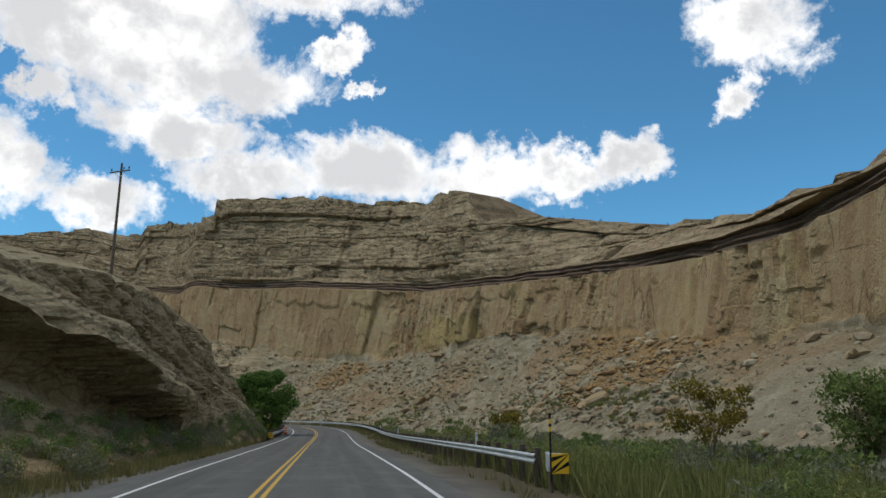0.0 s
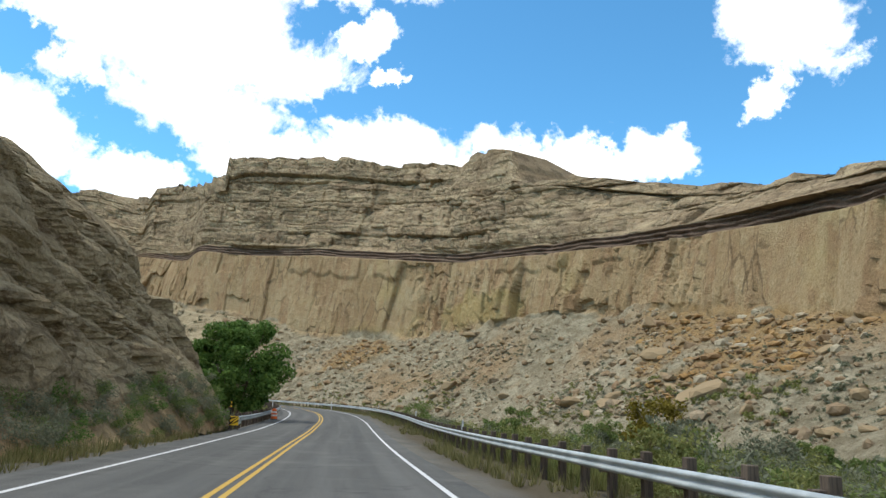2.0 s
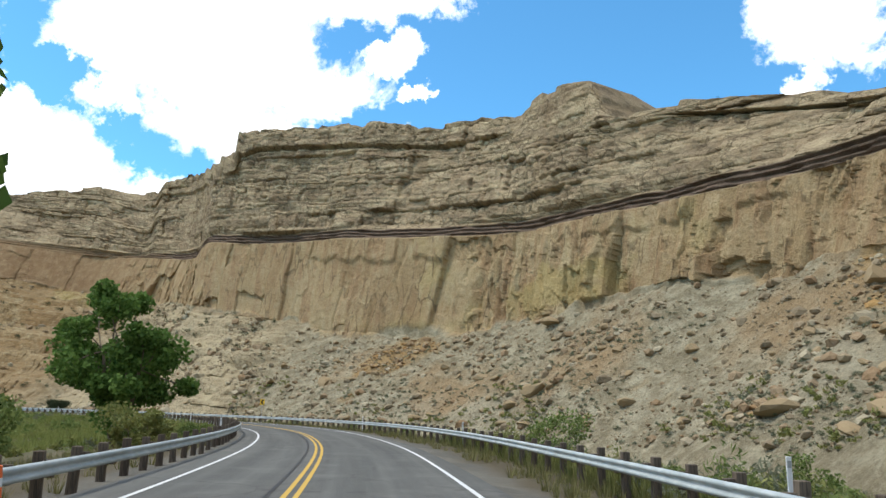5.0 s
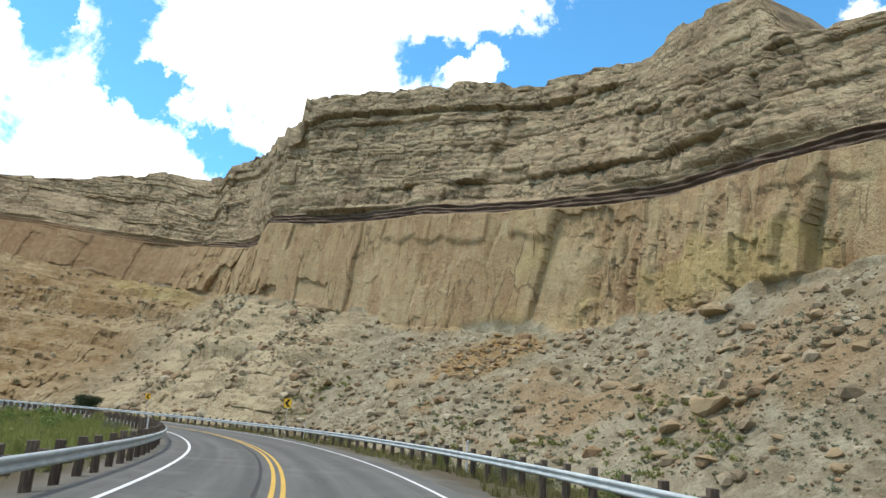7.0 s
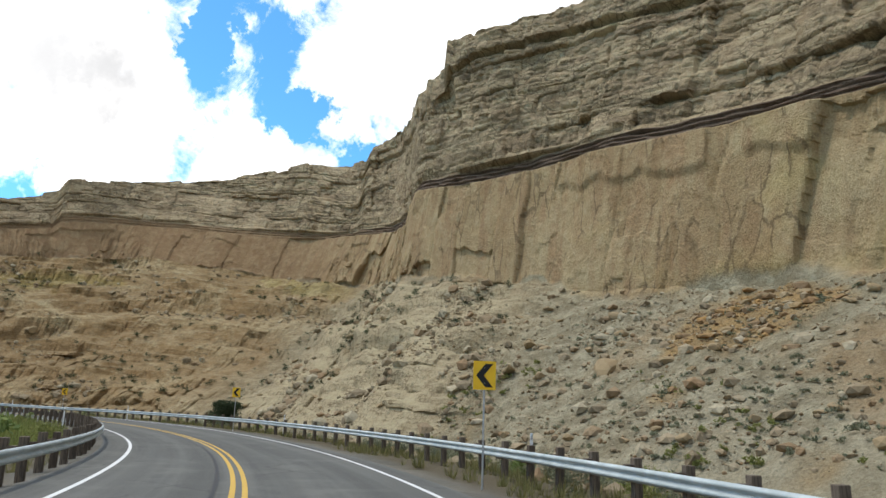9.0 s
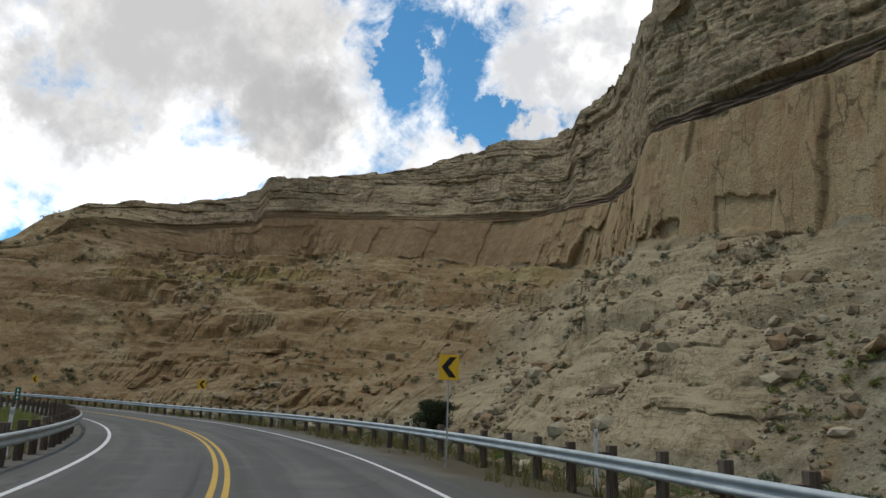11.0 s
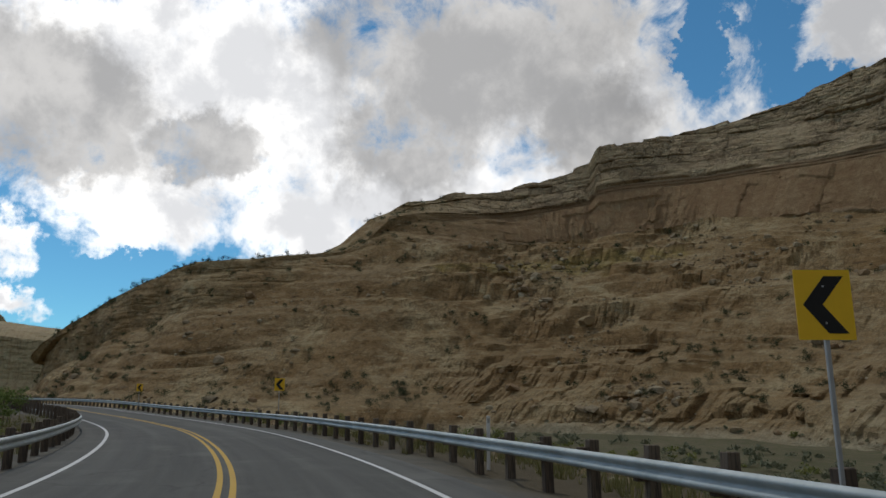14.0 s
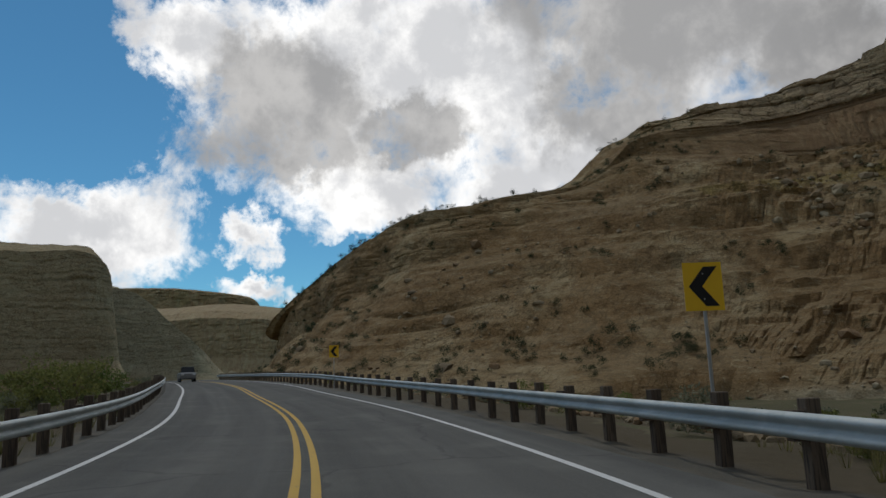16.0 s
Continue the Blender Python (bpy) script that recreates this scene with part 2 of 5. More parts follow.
RIM = [
    (78, -70, 40), (74, 0, 40), (68, 60, 41), (62, 122, 42), (60, 152, 44), (54, 194, 53), (44, 220, 61), (12, 259, 79), (-4, 283, 85), (-22, 312, 92), (-60, 333, 100),
    (-103, 345, 104), (-129, 368, 99), (-150, 400, 105), (-178, 440, 114), (-232, 458, 116), (-292, 450, 110), (-316, 400, 96), (-330, 327, 69),
    (-325, 304, 56), (-318, 268, 44), (-330, 250, 38), (-365, 230, 29), (-396, 216, 17), (-428, 232, 16), (-462, 272, 18),
]

# where the cliff has fallen: plan and reach
FALLS = [(-38.5, 278, 13), (40, 168, 16), (40, 138, 16)]

# the outcrop beside the road at the start, and the wall that goes on behind it
NEAR_TOE = [
    (-5, -70, 2.6), (-8, -30, 2.3), (-10.5, 0, 1.9), (-13, 22, 1.4), (-15.6, 44, 0.8), (-17.2, 58, 0.4), (-19.6, 81.5, 0.2), (-25, 86.5, 0.0), (-40, 81, -0.6),
    (-75, 70, -1.5), (-130, 58, -2), (-210, 56, -2), (-300, 66, -2), (-380, 78, -2),
]
NEAR_FOOT = [
    (-11, -70, 5.0), (-13.5, -30, 4.6), (-15.5, 0, 4.2), (-17, 22, 3.6), (-18.8, 44, 2.8), (-19.8, 58, 2.0), (-20.9, 79.5, 3.4), (-25.8, 83.5, 3.6), (-40, 78, 2),
    (-75, 66, 4), (-130, 53, 6), (-210, 50, 7), (-300, 59, 7), (-380, 70, 7),
]
NEAR_LIP = [
    (-17, -70, 11), (-19.5, -30, 10.5), (-21, 0, 10), (-22, 22, 10.5), (-23.5, 44, 12.0), (-24.4, 58, 12.0), (-24.8, 76.5, 10.6), (-29.0, 79.5, 12.6), (-41, 73, 17),
    (-77, 58, 26), (-132, 44, 32), (-212, 40, 34), (-302, 49, 36), (-384, 60, 38),
]
NEAR_CREST = [
    (-36, -70, 17), (-38, -30, 17), (-39, 0, 16), (-38, 22, 15.5), (-36, 44, 15.5), (-33, 56, 15.0), (-30.5, 71, 15.0), (-33, 76, 15.6), (-46, 64, 20),
    (-80, 46, 32), (-135, 32, 40), (-214, 28, 44), (-304, 38, 46), (-388, 48, 48),
]

def blurred(a):
    """Each value mixed with its neighbours, to take the saw teeth off slanting breaks."""
    p = np.pad(a, 1, mode="edge")
    return 0.72 * a + 0.05 * (p[:-2, 1:-1] + p[2:, 1:-1] + p[1:-1, :-2] + p[1:-1, 2:]) + 0.02 * (p[:-2, :-2] + p[2:, 2:] + p[:-2, 2:] + p[2:, :-2])


def beds(v, thick, seed):
    """Which bed a height lies in, how far up in it (0 .. 1) and how thick it is; the beds are uneven."""
    k = np.floor(v / thick).astype(np.int64)
    f = v / thick - k
    cut = 0.28 + 0.44 * lattice(k, k * 0, k * 0, seed)
    over = f > cut
    return 2 * k + over, np.where(over, (f - cut) / (1 - cut), f / cut), thick * np.where(over, 1 - cut, cut)


def blocks(u, v, width, tall, seed):
    """Jointed rock: uneven rows along u, each broken at joints of its own. The block's own height, -0.5 .. 0.5, and the metres to its cross joints and to its row's edges."""
    k, f, thick = beds(v, 2 * tall, seed)
    w = width * (0.6 + 0.9 * lattice(k, k * 0, k * 0, seed + 1))
    x = u / w + 37.0 * lattice(k, k * 0, k * 0, seed + 2)
    i = np.floor(x).astype(np.int64)
    e0 = i + 0.7 * (lattice(i, k, k * 0, seed + 3) - 0.5)
    e1 = i + 1 + 0.7 * (lattice(i + 1, k, k * 0, seed + 3) - 0.5)
    cell = np.where(x < e0, i - 1, np.where(x > e1, i + 1, i))
    return lattice(cell, k, k * 0, seed + 4) - 0.5, np.minimum(np.abs(x - e0), np.abs(x - e1)) * w, np.minimum(f, 1 - f) * thick


def build_canyon_wall(mat):
    toe, foot, band, rim = (np.asarray(g, float) for g in (TOE, FOOT, BAND, RIM))
    path, q = even([((a[0] + b[0]) / 2, (a[1] + b[1]) / 2) for a, b in zip(FOOT, RIM)], 0.55)
    # finer where the drive passes, coarser at both ends
    keep = ((q > 2.7) & (q < 22.5)) | (np.arange(len(q)) % 4 == 0)
    q = q[keep]
    run = np.arange(len(keep))[keep] * 0.55
    st = q                                   # station numbers, for what changes along the wall
    g = [catmull(k, q) for k in (toe, foot, band, rim)]
    out = g[0][:, :2] - g[1][:, :2]
    out /= np.linalg.norm(out, axis=1)[:, None]
    hill = smooth(17.2, 18.4, st)            # rounded slickrock instead of a cliff
    away = lambda p, d, dz: np.concatenate([p[:, :2] + out * d, p[:, 2:] + dz], 1)
    lip = g[2] * 0.40 + g[3] * 0.60
    sag = smooth(11.0, 14.0, st)[:, None]
    mid = g[0] * 0.62 + g[1] * 0.38 - np.array([0, 0, 4.5]) * sag
    lines = [away(g[0], 6, -4.0), g[0], mid, g[1], g[2], away(g[2], -1.2, 2.8), lip, g[3], away(g[3], -14, 1.0 * (1 - hill[:, None])), away(g[3], -120, -12)]
    steps = [4, 28, 40, 84, 12, 62, 58, 12, 8]
    zone0 = [-0.2, 0, 0.38, 1, 2, 2.2, 2.6, 3, 3.3, 4]
    rows, zones = [], []
    for k, n in enumerate(steps):
        f = np.linspace(0, 1, n, endpoint=False)[:, None, None]
        rows.append(lines[k][None] * (1 - f) + lines[k + 1][None] * f)
        zones.append(np.broadcast_to(zone0[k] * (1 - f[..., 0]) + zone0[k + 1] * f[..., 0], (n, len(st))))
    co, zone = np.concatenate(rows), np.concatenate(zones).copy()
    s = np.broadcast_to(run, zone.shape)
    x, y, z = co[..., 0], co[..., 1], co[..., 2]
    stn = np.broadcast_to(st, zone.shape)
    hil = np.broadcast_to(hill, zone.shape)
    # heights in the layering: strata follow the band
    layer = z - np.broadcast_to(g[2][:, 2], zone.shape)
    push = np.zeros(zone.shape)              # out of the wall, metres
    lift = np.zeros(zone.shape)
    ragged = 0.16 * fbm(s / 14, s * 0, s * 0, 4, 2) + 0.05
    foot_zone = zone - np.clip(ragged, -0.03, 0.10) * np.exp(-((zone - 1.0) / 0.2) ** 2) * (1 - hil)
    low = smooth(0.96, 1.04, foot_zone) * (1 - smooth(1.97, 2.0, zone)) * (1 - hil)
    high = smooth(2.2, 2.25, zone) * (1 - smooth(3.0, 3.3, zone)) * (1 - hil)
    seam = 1 - smooth(13.6, 15.2, stn)
    belt = smooth(1.98, 2.0, zone) * (1 - smooth(2.2, 2.22, zone)) * (1 - hil)
    talus = (1 - smooth(0.97, 1.08, foot_zone))
    # the lower cliff: smooth upright faces, in places split into slabs and fins by joints
    su = s + 0.10 * layer + 1.5 * fbm(s / 9, layer / 13, s * 0, 3, 12)
    lv = layer + 1.6 * fbm(s / 4, layer / 8, s * 0, 3, 13)
    broken = smooth(-0.05, 0.40, fbm(s / 30, layer / 34, s * 0, 2, 10))
    fins = smooth(5.4, 6.0, stn) * (1 - smooth(8.4, 8.9, stn))
    broken = np.maximum(broken * (1 - 0.85 * smooth(8.6, 9.0, stn) * (1 - smooth(9.9, 10.3, stn))), fins * smooth(-0.5, 0.1, fbm(s / 9, layer / 12, s * 0, 3, 7)))
    for width, tall, deep, seed, base in ((13.0, 40.0, 2.8, 11, 0.6), (5.5, 17.0, 2.0, 21, 0.16), (2.2, 8.0, 1.5, 31, 0.02), (1.2, 3.5, 0.7, 36, 0.0)):
        h, cross, along_edge = blocks(lv, su, tall, width, seed)
        amount = base + (1 - base) * broken
        push += low * amount * (deep * h - 0.7 * np.exp(-(along_edge / 0.45) ** 2) * (h > 0.1))
    # overhanging brows and fallen hollows under the seam
    brow = smooth(0.05, 0.35, fbm(s / 11, s * 0, s * 0, 3, 9)) * smooth(1.72, 1.80, zone + 0.05 * fbm(s / 5, s * 0, s * 0, 3, 8))
    push += low * (0.9 * brow + 0.7 * fbm(s / 20, layer / 26, s * 0, 3, 3) + (0.05 + 0.14 * broken) * fbm(s / 1.8, layer / 3.2, s * 0, 3, 8))
    # beds of the upper cliff: upright risers under flat ledges, undercut along the bedding
    bed = layer + 1.0 * vnoise(s / 70, s * 0, s * 0, 41) + 0.25 * vnoise(s / 9, s * 0, s * 0, 42)
    for thick, deep, seed in ((24.0, 2.8, 51), (9.0, 0.9, 61), (3.4, 0.25, 71)):
        k, f, _ = beds(bed, thick, seed)
        own = lattice(k, k * 0, k * 0, seed + 3)
        wob = own * np.clip(0.45 + 1.4 * fbm(s / (thick * 1.2), k * 7.3, s * 0, 4, seed + 1), 0.0, 1.5)
        push += high * deep * wob * (f ** 0.8 - 0.5 - 0.55 * np.exp(-(f * thick / 1.1) ** 2))
    bu = s + 0.7 * fbm(s / 4, bed / 4, s * 0, 3, 82)
    bv = bed + 0.5 * fbm(s / 5, bed / 6, s * 0, 3, 83)
    rough = smooth(-0.5, 0.3, fbm(s / 24, bed / 9, s * 0, 3, 84))
    for width, tall, deep, seed in ((17.0, 11.0, 2.6, 81), (6.5, 5.0, 2.0, 91), (3.2, 2.6, 0.85, 95), (1.6, 1.4, 0.45, 98)):
        h, cross, under = blocks(bu, bv, width, tall, seed)
        push += high * (0.30 + 0.70 * rough) * deep * (h - 0.25 * np.exp(-(cross / 0.4) ** 2) - 0.20 * np.exp(-(under / 0.35) ** 2))
    push += high * (1.5 * fbm(s / 34, layer / 60, s * 0, 3, 14) + 0.22 * fbm(s / 2.2, layer / 1.7, s * 0, 3, 15))
    # the cap rock: one thick bed, undercut
    push += high * (1.5 * smooth(2.80, 2.815, zone) - 1.4 * np.exp(-((zone - 2.79) / 0.012) ** 2)) * smooth(-0.5, 0.1, vnoise(s / 34, s * 0, s * 0, 79))
    push += belt * (0.35 + 0.65 * seam) * (-1.1 + 0.5 * np.sin(layer * 5.2 + 2 * vnoise(s / 12, s * 0, s * 0, 16)) + 0.6 * fbm(s / 5, layer, s * 0, 3, 17))
    # broad buttresses and bays
    whole = np.maximum(low + belt + high, smooth(0.35, 0.97, zone) * (zone < 2) * (1 - hil))
    push += whole * (3.0 * vnoise(s / 46, s * 0, s * 0, 18) + 1.2 * vnoise(s / 15, s * 0, s * 0, 19))
    # loose slopes, and the pale rock bench under the nose
    bench = smooth(9.9, 10.8, stn) * (1 - smooth(13.4, 14.2, stn)) * (1 - smooth(0.98, 1.04, zone)) * smooth(0.0, 0.06, zone)
    tier = 0.52 + 0.07 * vnoise(s / 16, s * 0, s * 0, 66)
    for at, high_step, reach in ((tier, 5.0, 0.20), (tier - 0.26, 2.2, 0.12), (tier + 0.24, 2.2, 0.12)):
        d = zone - at + 0.02 * fbm(s / 10, zone * 9, s * 0, 2, 67)
        lift += bench * high_step * (0.6 + 0.7 * vnoise(s / 12, s * 0, s * 0, 68)) * (smooth(-0.025, 0.03, d) - np.clip((d + reach) / (2 * reach), 0, 1))
        push -= bench * 0.28 * high_step * np.exp(-((d + 0.025) / 0.018) ** 2)
    slick = np.maximum(bench, np.maximum(hil, smooth(13.0, 15.0, stn)) * (1 - smooth(2.9, 3.2, zone)) * smooth(0.0, 0.06, zone) * np.where(zone < 1.0, 1, hil))
    lift += talus * (1 - slick) * (1.3 * fbm(x / 16, y / 16, z * 0, 4, 23) + 0.45 * fbm(x / 2.6, y / 2.6, z * 0, 3, 24))
    lift += talus * (1 - slick) * 2.0 * (np.sin(np.clip(zone, 0, 1) * math.pi)) * vnoise(s / 22, s * 0, s * 0, 25)
    # slickrock: pillowed beds with creases between them, broken into blocks in places
    b2 = z + 0.05 * x - 0.08 * y + 2.4 * vnoise(x / 45, y / 45, z / 30, 26) + 0.8 * vnoise(x / 13, y / 13, z / 9, 27)
    calm = slick * (1 - 0.35 * bench)
    for thick, seed in ((22.0, 28), (9.0, 38), (3.6, 48)):
        k, f, own = beds(b2, thick, seed)
        wob = np.clip(0.35 + 1.2 * fbm(x / (thick * 2.6), y / (thick * 2.6), k * 3.7, 2, seed + 1), 0, 1.0)
        lift += calm * smooth(0.0, 0.1, zone) * (1 - 0.65 * hil) * 0.62 * own * wob * (smooth(0.02, 0.40, f) - f)
        push -= calm * 0.10 * own * wob * np.exp(-(f / 0.07) ** 2)
    for wide, tall, deep, seed in ((30.0, 12.0, 3.6, 103), (11.0, 5.0, 1.2, 113), (4.0, 1.8, 0.25, 123)):
        push += calm * (1 - 0.3 * hil) * deep * (np.abs(fbm(s / wide, b2 / tall, s * 0, 2, seed)) - 0.35)
    hu, hv = s + 0.6 * fbm(x / 8, y / 8, z / 6, 3, 84), b2 + 0.3 * fbm(x / 5, y / 5, z / 4, 3, 85)
    crumble = smooth(-0.25, 0.3, fbm(x / 24, y / 24, z / 9, 3, 86)) * (1 - 0.72 * hil)
    for width, tall, deep, seed in ((14.0, 3.6, 2.2, 87), (6.0, 1.7, 1.5, 88), (2.6, 0.9, 0.8, 89)):
        h, cross, under = blocks(hu, hv, width, tall, seed)
        push += calm * crumble * (1 + 0.6 * (1 - hil) * (1 - bench)) * deep * (h - 0.2 * np.exp(-(cross / 0.35) ** 2) - 0.2 * np.exp(-(under / 0.3) ** 2))
    push += slick * (2.0 * fbm(x / 30, y / 30, z / 20, 3, 33) + 0.16 * fbm(x / 2.2, y / 2.2, z / 1.5, 3, 34))
    # a step in the skyline beside the knob
    lift -= 6.0 * smooth(14.2, 14.3, stn) * (1 - smooth(14.3, 15.0, stn)) * smooth(2.0, 2.6, zone)
    # the knob stands square over the rim, which breaks off beside it
    knob = np.interp(stn, [6.0, 6.5, 6.86, 6.90, 6.97, 7.05, 8.0, 8.15, 8.4, 8.8], [0, -3.0, -8.0, -4.5, -1.0, 2.0, 2.0, 0.6, 0.0, 0])
    lift += smooth(2.70, 2.95, zone) * knob
    # the cap rock ends in a square corner at the nose, with steps beyond it
    corner = np.interp(stn, [11.28, 11.33, 11.36, 11.40, 11.74, 11.78, 12.02, 12.06, 12.5], [0.0, 1.6, 1.6, -6.0, -3.0, -5.5, -2.5, -4.5, 0.0])
    lift += corner * smooth(2.74, 2.84, zone)
    # saddles between the humps of the skyline, and the square shoulder where the cliff breaks off
    dip = np.interp(stn, [17.05, 17.1, 17.5, 17.75, 18.0, 18.6, 18.9, 19.1, 19.25, 19.5, 19.75, 20.1, 20.5], [0, -4.5, -4.0, -2.2, -0.5, 0, -1.2, -4.0, -5.0, -4.5, -3.2, -1.6, 0])
    lift += dip * smooth(1.1, 2.7, zone)
    # rounding of the hill's crest
    crest = hil * np.clip(zone - 1.0, 0, 2.3)
    lift += hil * 1.2 * np.sin(np.clip(crest / 2.0, 0, 1) * math.pi)
    # the rim is ragged
    edge = smooth(2.9, 3.0, zone) * (1 - hil)
    lift += edge * (0.5 * vnoise(s / 5, s * 0, s * 0, 35) + 0.8 * vnoise(s / 21, s * 0, s * 0, 36) + 0.6 * np.sign(vnoise(s / 9, s * 0, s * 0, 37)))
    push = blurred(push)
    o = np.broadcast_to(out, (*zone.shape, 2))
    co[..., 0] += o[..., 0] * push
    co[..., 1] += o[..., 1] * push
    co[..., 2] += lift
    stain = fbm(s / 30, layer / 18, s * 0, 3, 44)
    # iron-stained debris below two places where the cliff has fallen
    fell = np.zeros(zone.shape)
    for fx, fy, fr in FALLS:
        fell = np.maximum(fell, np.exp(-(((x - fx) ** 2 + (y - fy) ** 2) / fr ** 2)))
    fell = smooth(0.25, 0.6, fell + 0.35 * fbm(x / 7, y / 7, z / 7, 3, 45)) * talus * (1 - slick)
    # the recess beside the bench: iron stain and its shade both painted in, with a lichen-yellow shoulder
    umber = smooth(13.2, 13.9, stn) * (1 - smooth(2.3, 2.9, zone)) * (1 - 0.35 * smooth(19.0, 20.5, stn) * smooth(0.5, 1.2, zone))
    ochre = smooth(0.35, 0.7, np.exp(-(((stn - 7.4) / 0.7) ** 2 + ((zone - 1.30) / 0.28) ** 2)) + np.exp(-(((stn - 14.3) / 0.7) ** 2 + ((zone - 0.95) / 0.10) ** 2)) + np.exp(-(((stn - 17.0) / 0.9) ** 2 + ((zone - 0.80) / 0.07) ** 2)) + 0.3 * fbm(x / 6, y / 6, z / 4, 3, 46))
    ob = grid_mesh("canyon_cliff", co, mat, flat=True, attrs={"zone": np.where(zone < 1.5, foot_zone, zone), "slick": slick, "layer": layer, "stain": stain, "run": s + 0.0, "bleach": 0.9 * bench, "umber": umber, "ochre": ochre, "fell": fell, "rust": (1 - seam) * smooth(0.9, 1.05, zone) * (1 - smooth(2.1, 2.3, zone))})
    return tagged(ob, "layered tan sandstone canyon wall with a dark seam and talus", "cliff", kind="structure"), co, zone, slick, s, fell


def build_rock_mass(name, guides, steps, mat, seed, pitch=0.55, rough=1.0, cliffy=0.0, dip=0.10, label="", slab=None, pale=0.0, slickness=1.0):
    """Slickrock lofted through guide lines from toe to back, with bulging beds, seams and blocks."""
    path, q = even([g[:2] for g in guides[1]], pitch)
    lines = [catmull(g, q) for g in guides]
    out = lines[0][:, :2] - lines[-1][:, :2]
    out /= np.linalg.norm(out, axis=1)[:, None]
    rows, zones = [], []
    for k, n in enumerate(steps):
        f = np.linspace(0, 1, n, endpoint=False)[:, None, None]
        rows.append(lines[k][None] * (1 - f) + lines[k + 1][None] * f)
        zones.append(np.broadcast_to(k + f[..., 0], (n, len(q))))
    co, zone = np.concatenate(rows), np.concatenate(zones)
    s = np.broadcast_to(np.arange(len(q)) * pitch, zone.shape)
    x, y, z = co[..., 0].copy(), co[..., 1].copy(), co[..., 2].copy()
    body = smooth(0.7, 1.3, zone) * (1 - 0.6 * smooth(len(steps) - 1, len(steps), zone))
    bed = z + dip * y + 2.0 * vnoise(x / 22, y / 22, z / 18, seed) + 0.6 * vnoise(x / 5, y / 5, z / 5, seed + 1)
    push = np.zeros(zone.shape)
    for thick, deep in ((9.5, 1.5), (3.9, 0.8), (1.5, 0.22)):
        k, f, _ = beds(bed, thick, seed + 20)
        wob = np.clip(0.5 + 1.0 * fbm(x / (thick * 3), y / (thick * 3), k * 3.7, 3, seed + 2), 0, 1.5)
        push += rough * deep * wob * (np.sin(math.pi * np.clip(f, 0, 1) ** 0.8) ** 0.6 - 0.6)
    ru, rv = s + 0.12 * bed + 0.7 * fbm(x / 5, y / 5, z / 5, 3, seed + 11), bed + 0.5 * fbm(x / 4, y / 4, z / 4, 3, seed + 12)
    for width, tall, deep in ((11.0, 8.0, 1.6), (4.6, 3.4, 0.9), (1.9, 1.3, 0.4)):
        h, cross, under = blocks(ru, rv, width, tall, seed + int(width))
        push += (0.7 + 0.5 * cliffy) * deep * (h - 0.25 * np.exp(-(cross / 0.3) ** 2) - 0.3 * np.exp(-(under / 0.25) ** 2))
    push += rough * (1.0 * fbm(x / 15, y / 15, z / 12, 4, seed + 5) + 0.28 * fbm(x / 1.6, y / 1.6, z / 1.2, 3, seed + 6))
    bleach = np.full(zone.shape, pale)
    if slab:
        # one thick leaning slab with a bare tread above and a deep undercut below
        y0, y1, z0, slope, thick = slab
        f = z - z0 + slope * (y - y0) - 0.35 * fbm(s / 4, s * 0, s * 0, 3, seed + 14)
        near = smooth(y0 - 30, y0 - 12, y) * (1 - smooth(y1 - 5, y1 + 2, y))
        top = smooth(-0.2, 0.1, f) * (1 - 0.3 * f / thick) * (1 - smooth(thick * 0.8, thick * 1.35, f))
        push = push * (1 - 0.25 * near * np.exp(-((f - 1) / 3.5) ** 2))
        push += near * (3.2 * top - 2.2 * np.exp(-((f + 1.5) / 1.5) ** 2) * (f < 0.1))
        # the slab is painted paler, standing in for sunlight on it
        bleach = bleach + (1 - pale) * near * smooth(-0.1, 0.3, f) * (1 - smooth(thick * 0.8, thick * 1.3, f))
    o = np.broadcast_to(out, (*zone.shape, 2))
    co[..., 0] += o[..., 0] * push * body
    co[..., 1] += o[..., 1] * push * body
    co[..., 2] += 0.5 * body * fbm(x / 6, y / 6, z * 0, 3, seed + 7) + 0.25 * fbm(x / 2, y / 2, z * 0, 3, seed + 8) * (1 - body)
    one = np.ones(zone.shape)
    ob = grid_mesh(name, co, mat, flat=True, attrs={"zone": one * 1.5, "slick": slickness * smooth(0.2, 0.9, zone), "layer": z, "stain": fbm(s / 12, z / 8, s * 0, 3, seed + 9), "run": s + 0.0, "bleach": bleach})
    return tagged(ob, label, "rock", kind="structure"), co, zone

# ---- materials ----


def surface(name, build, rough=0.9, metal=0.0, spec=0.25):
    """A material; build(n) returns colour, and perhaps a height for the bump with its strength and distance."""
    m = bpy.data.materials.new(name)
    m.use_nodes = True
    n = Nodes(m.node_tree)
    made = build(n)
    colour, bump = made if isinstance(made, tuple) else (made, None)
    b = n.add("ShaderNodeBsdfPrincipled", inputs={"Base Color": colour, "Roughness": rough, "Metallic": metal})
    b.inputs["Specular IOR Level"].default_value = spec
    if bump:
        h, strength, dist = bump
        n.plug(b.inputs["Normal"], n.add("ShaderNodeBump", inputs={"Height": h, "Strength": strength, "Distance": dist}).outputs[0])
    n.add("ShaderNodeOutputMaterial", inputs={"Surface": b.outputs[0]})
    return m


def scaled(c, k):
    return (c[0] * k, c[1] * k, c[2] * k, 1)


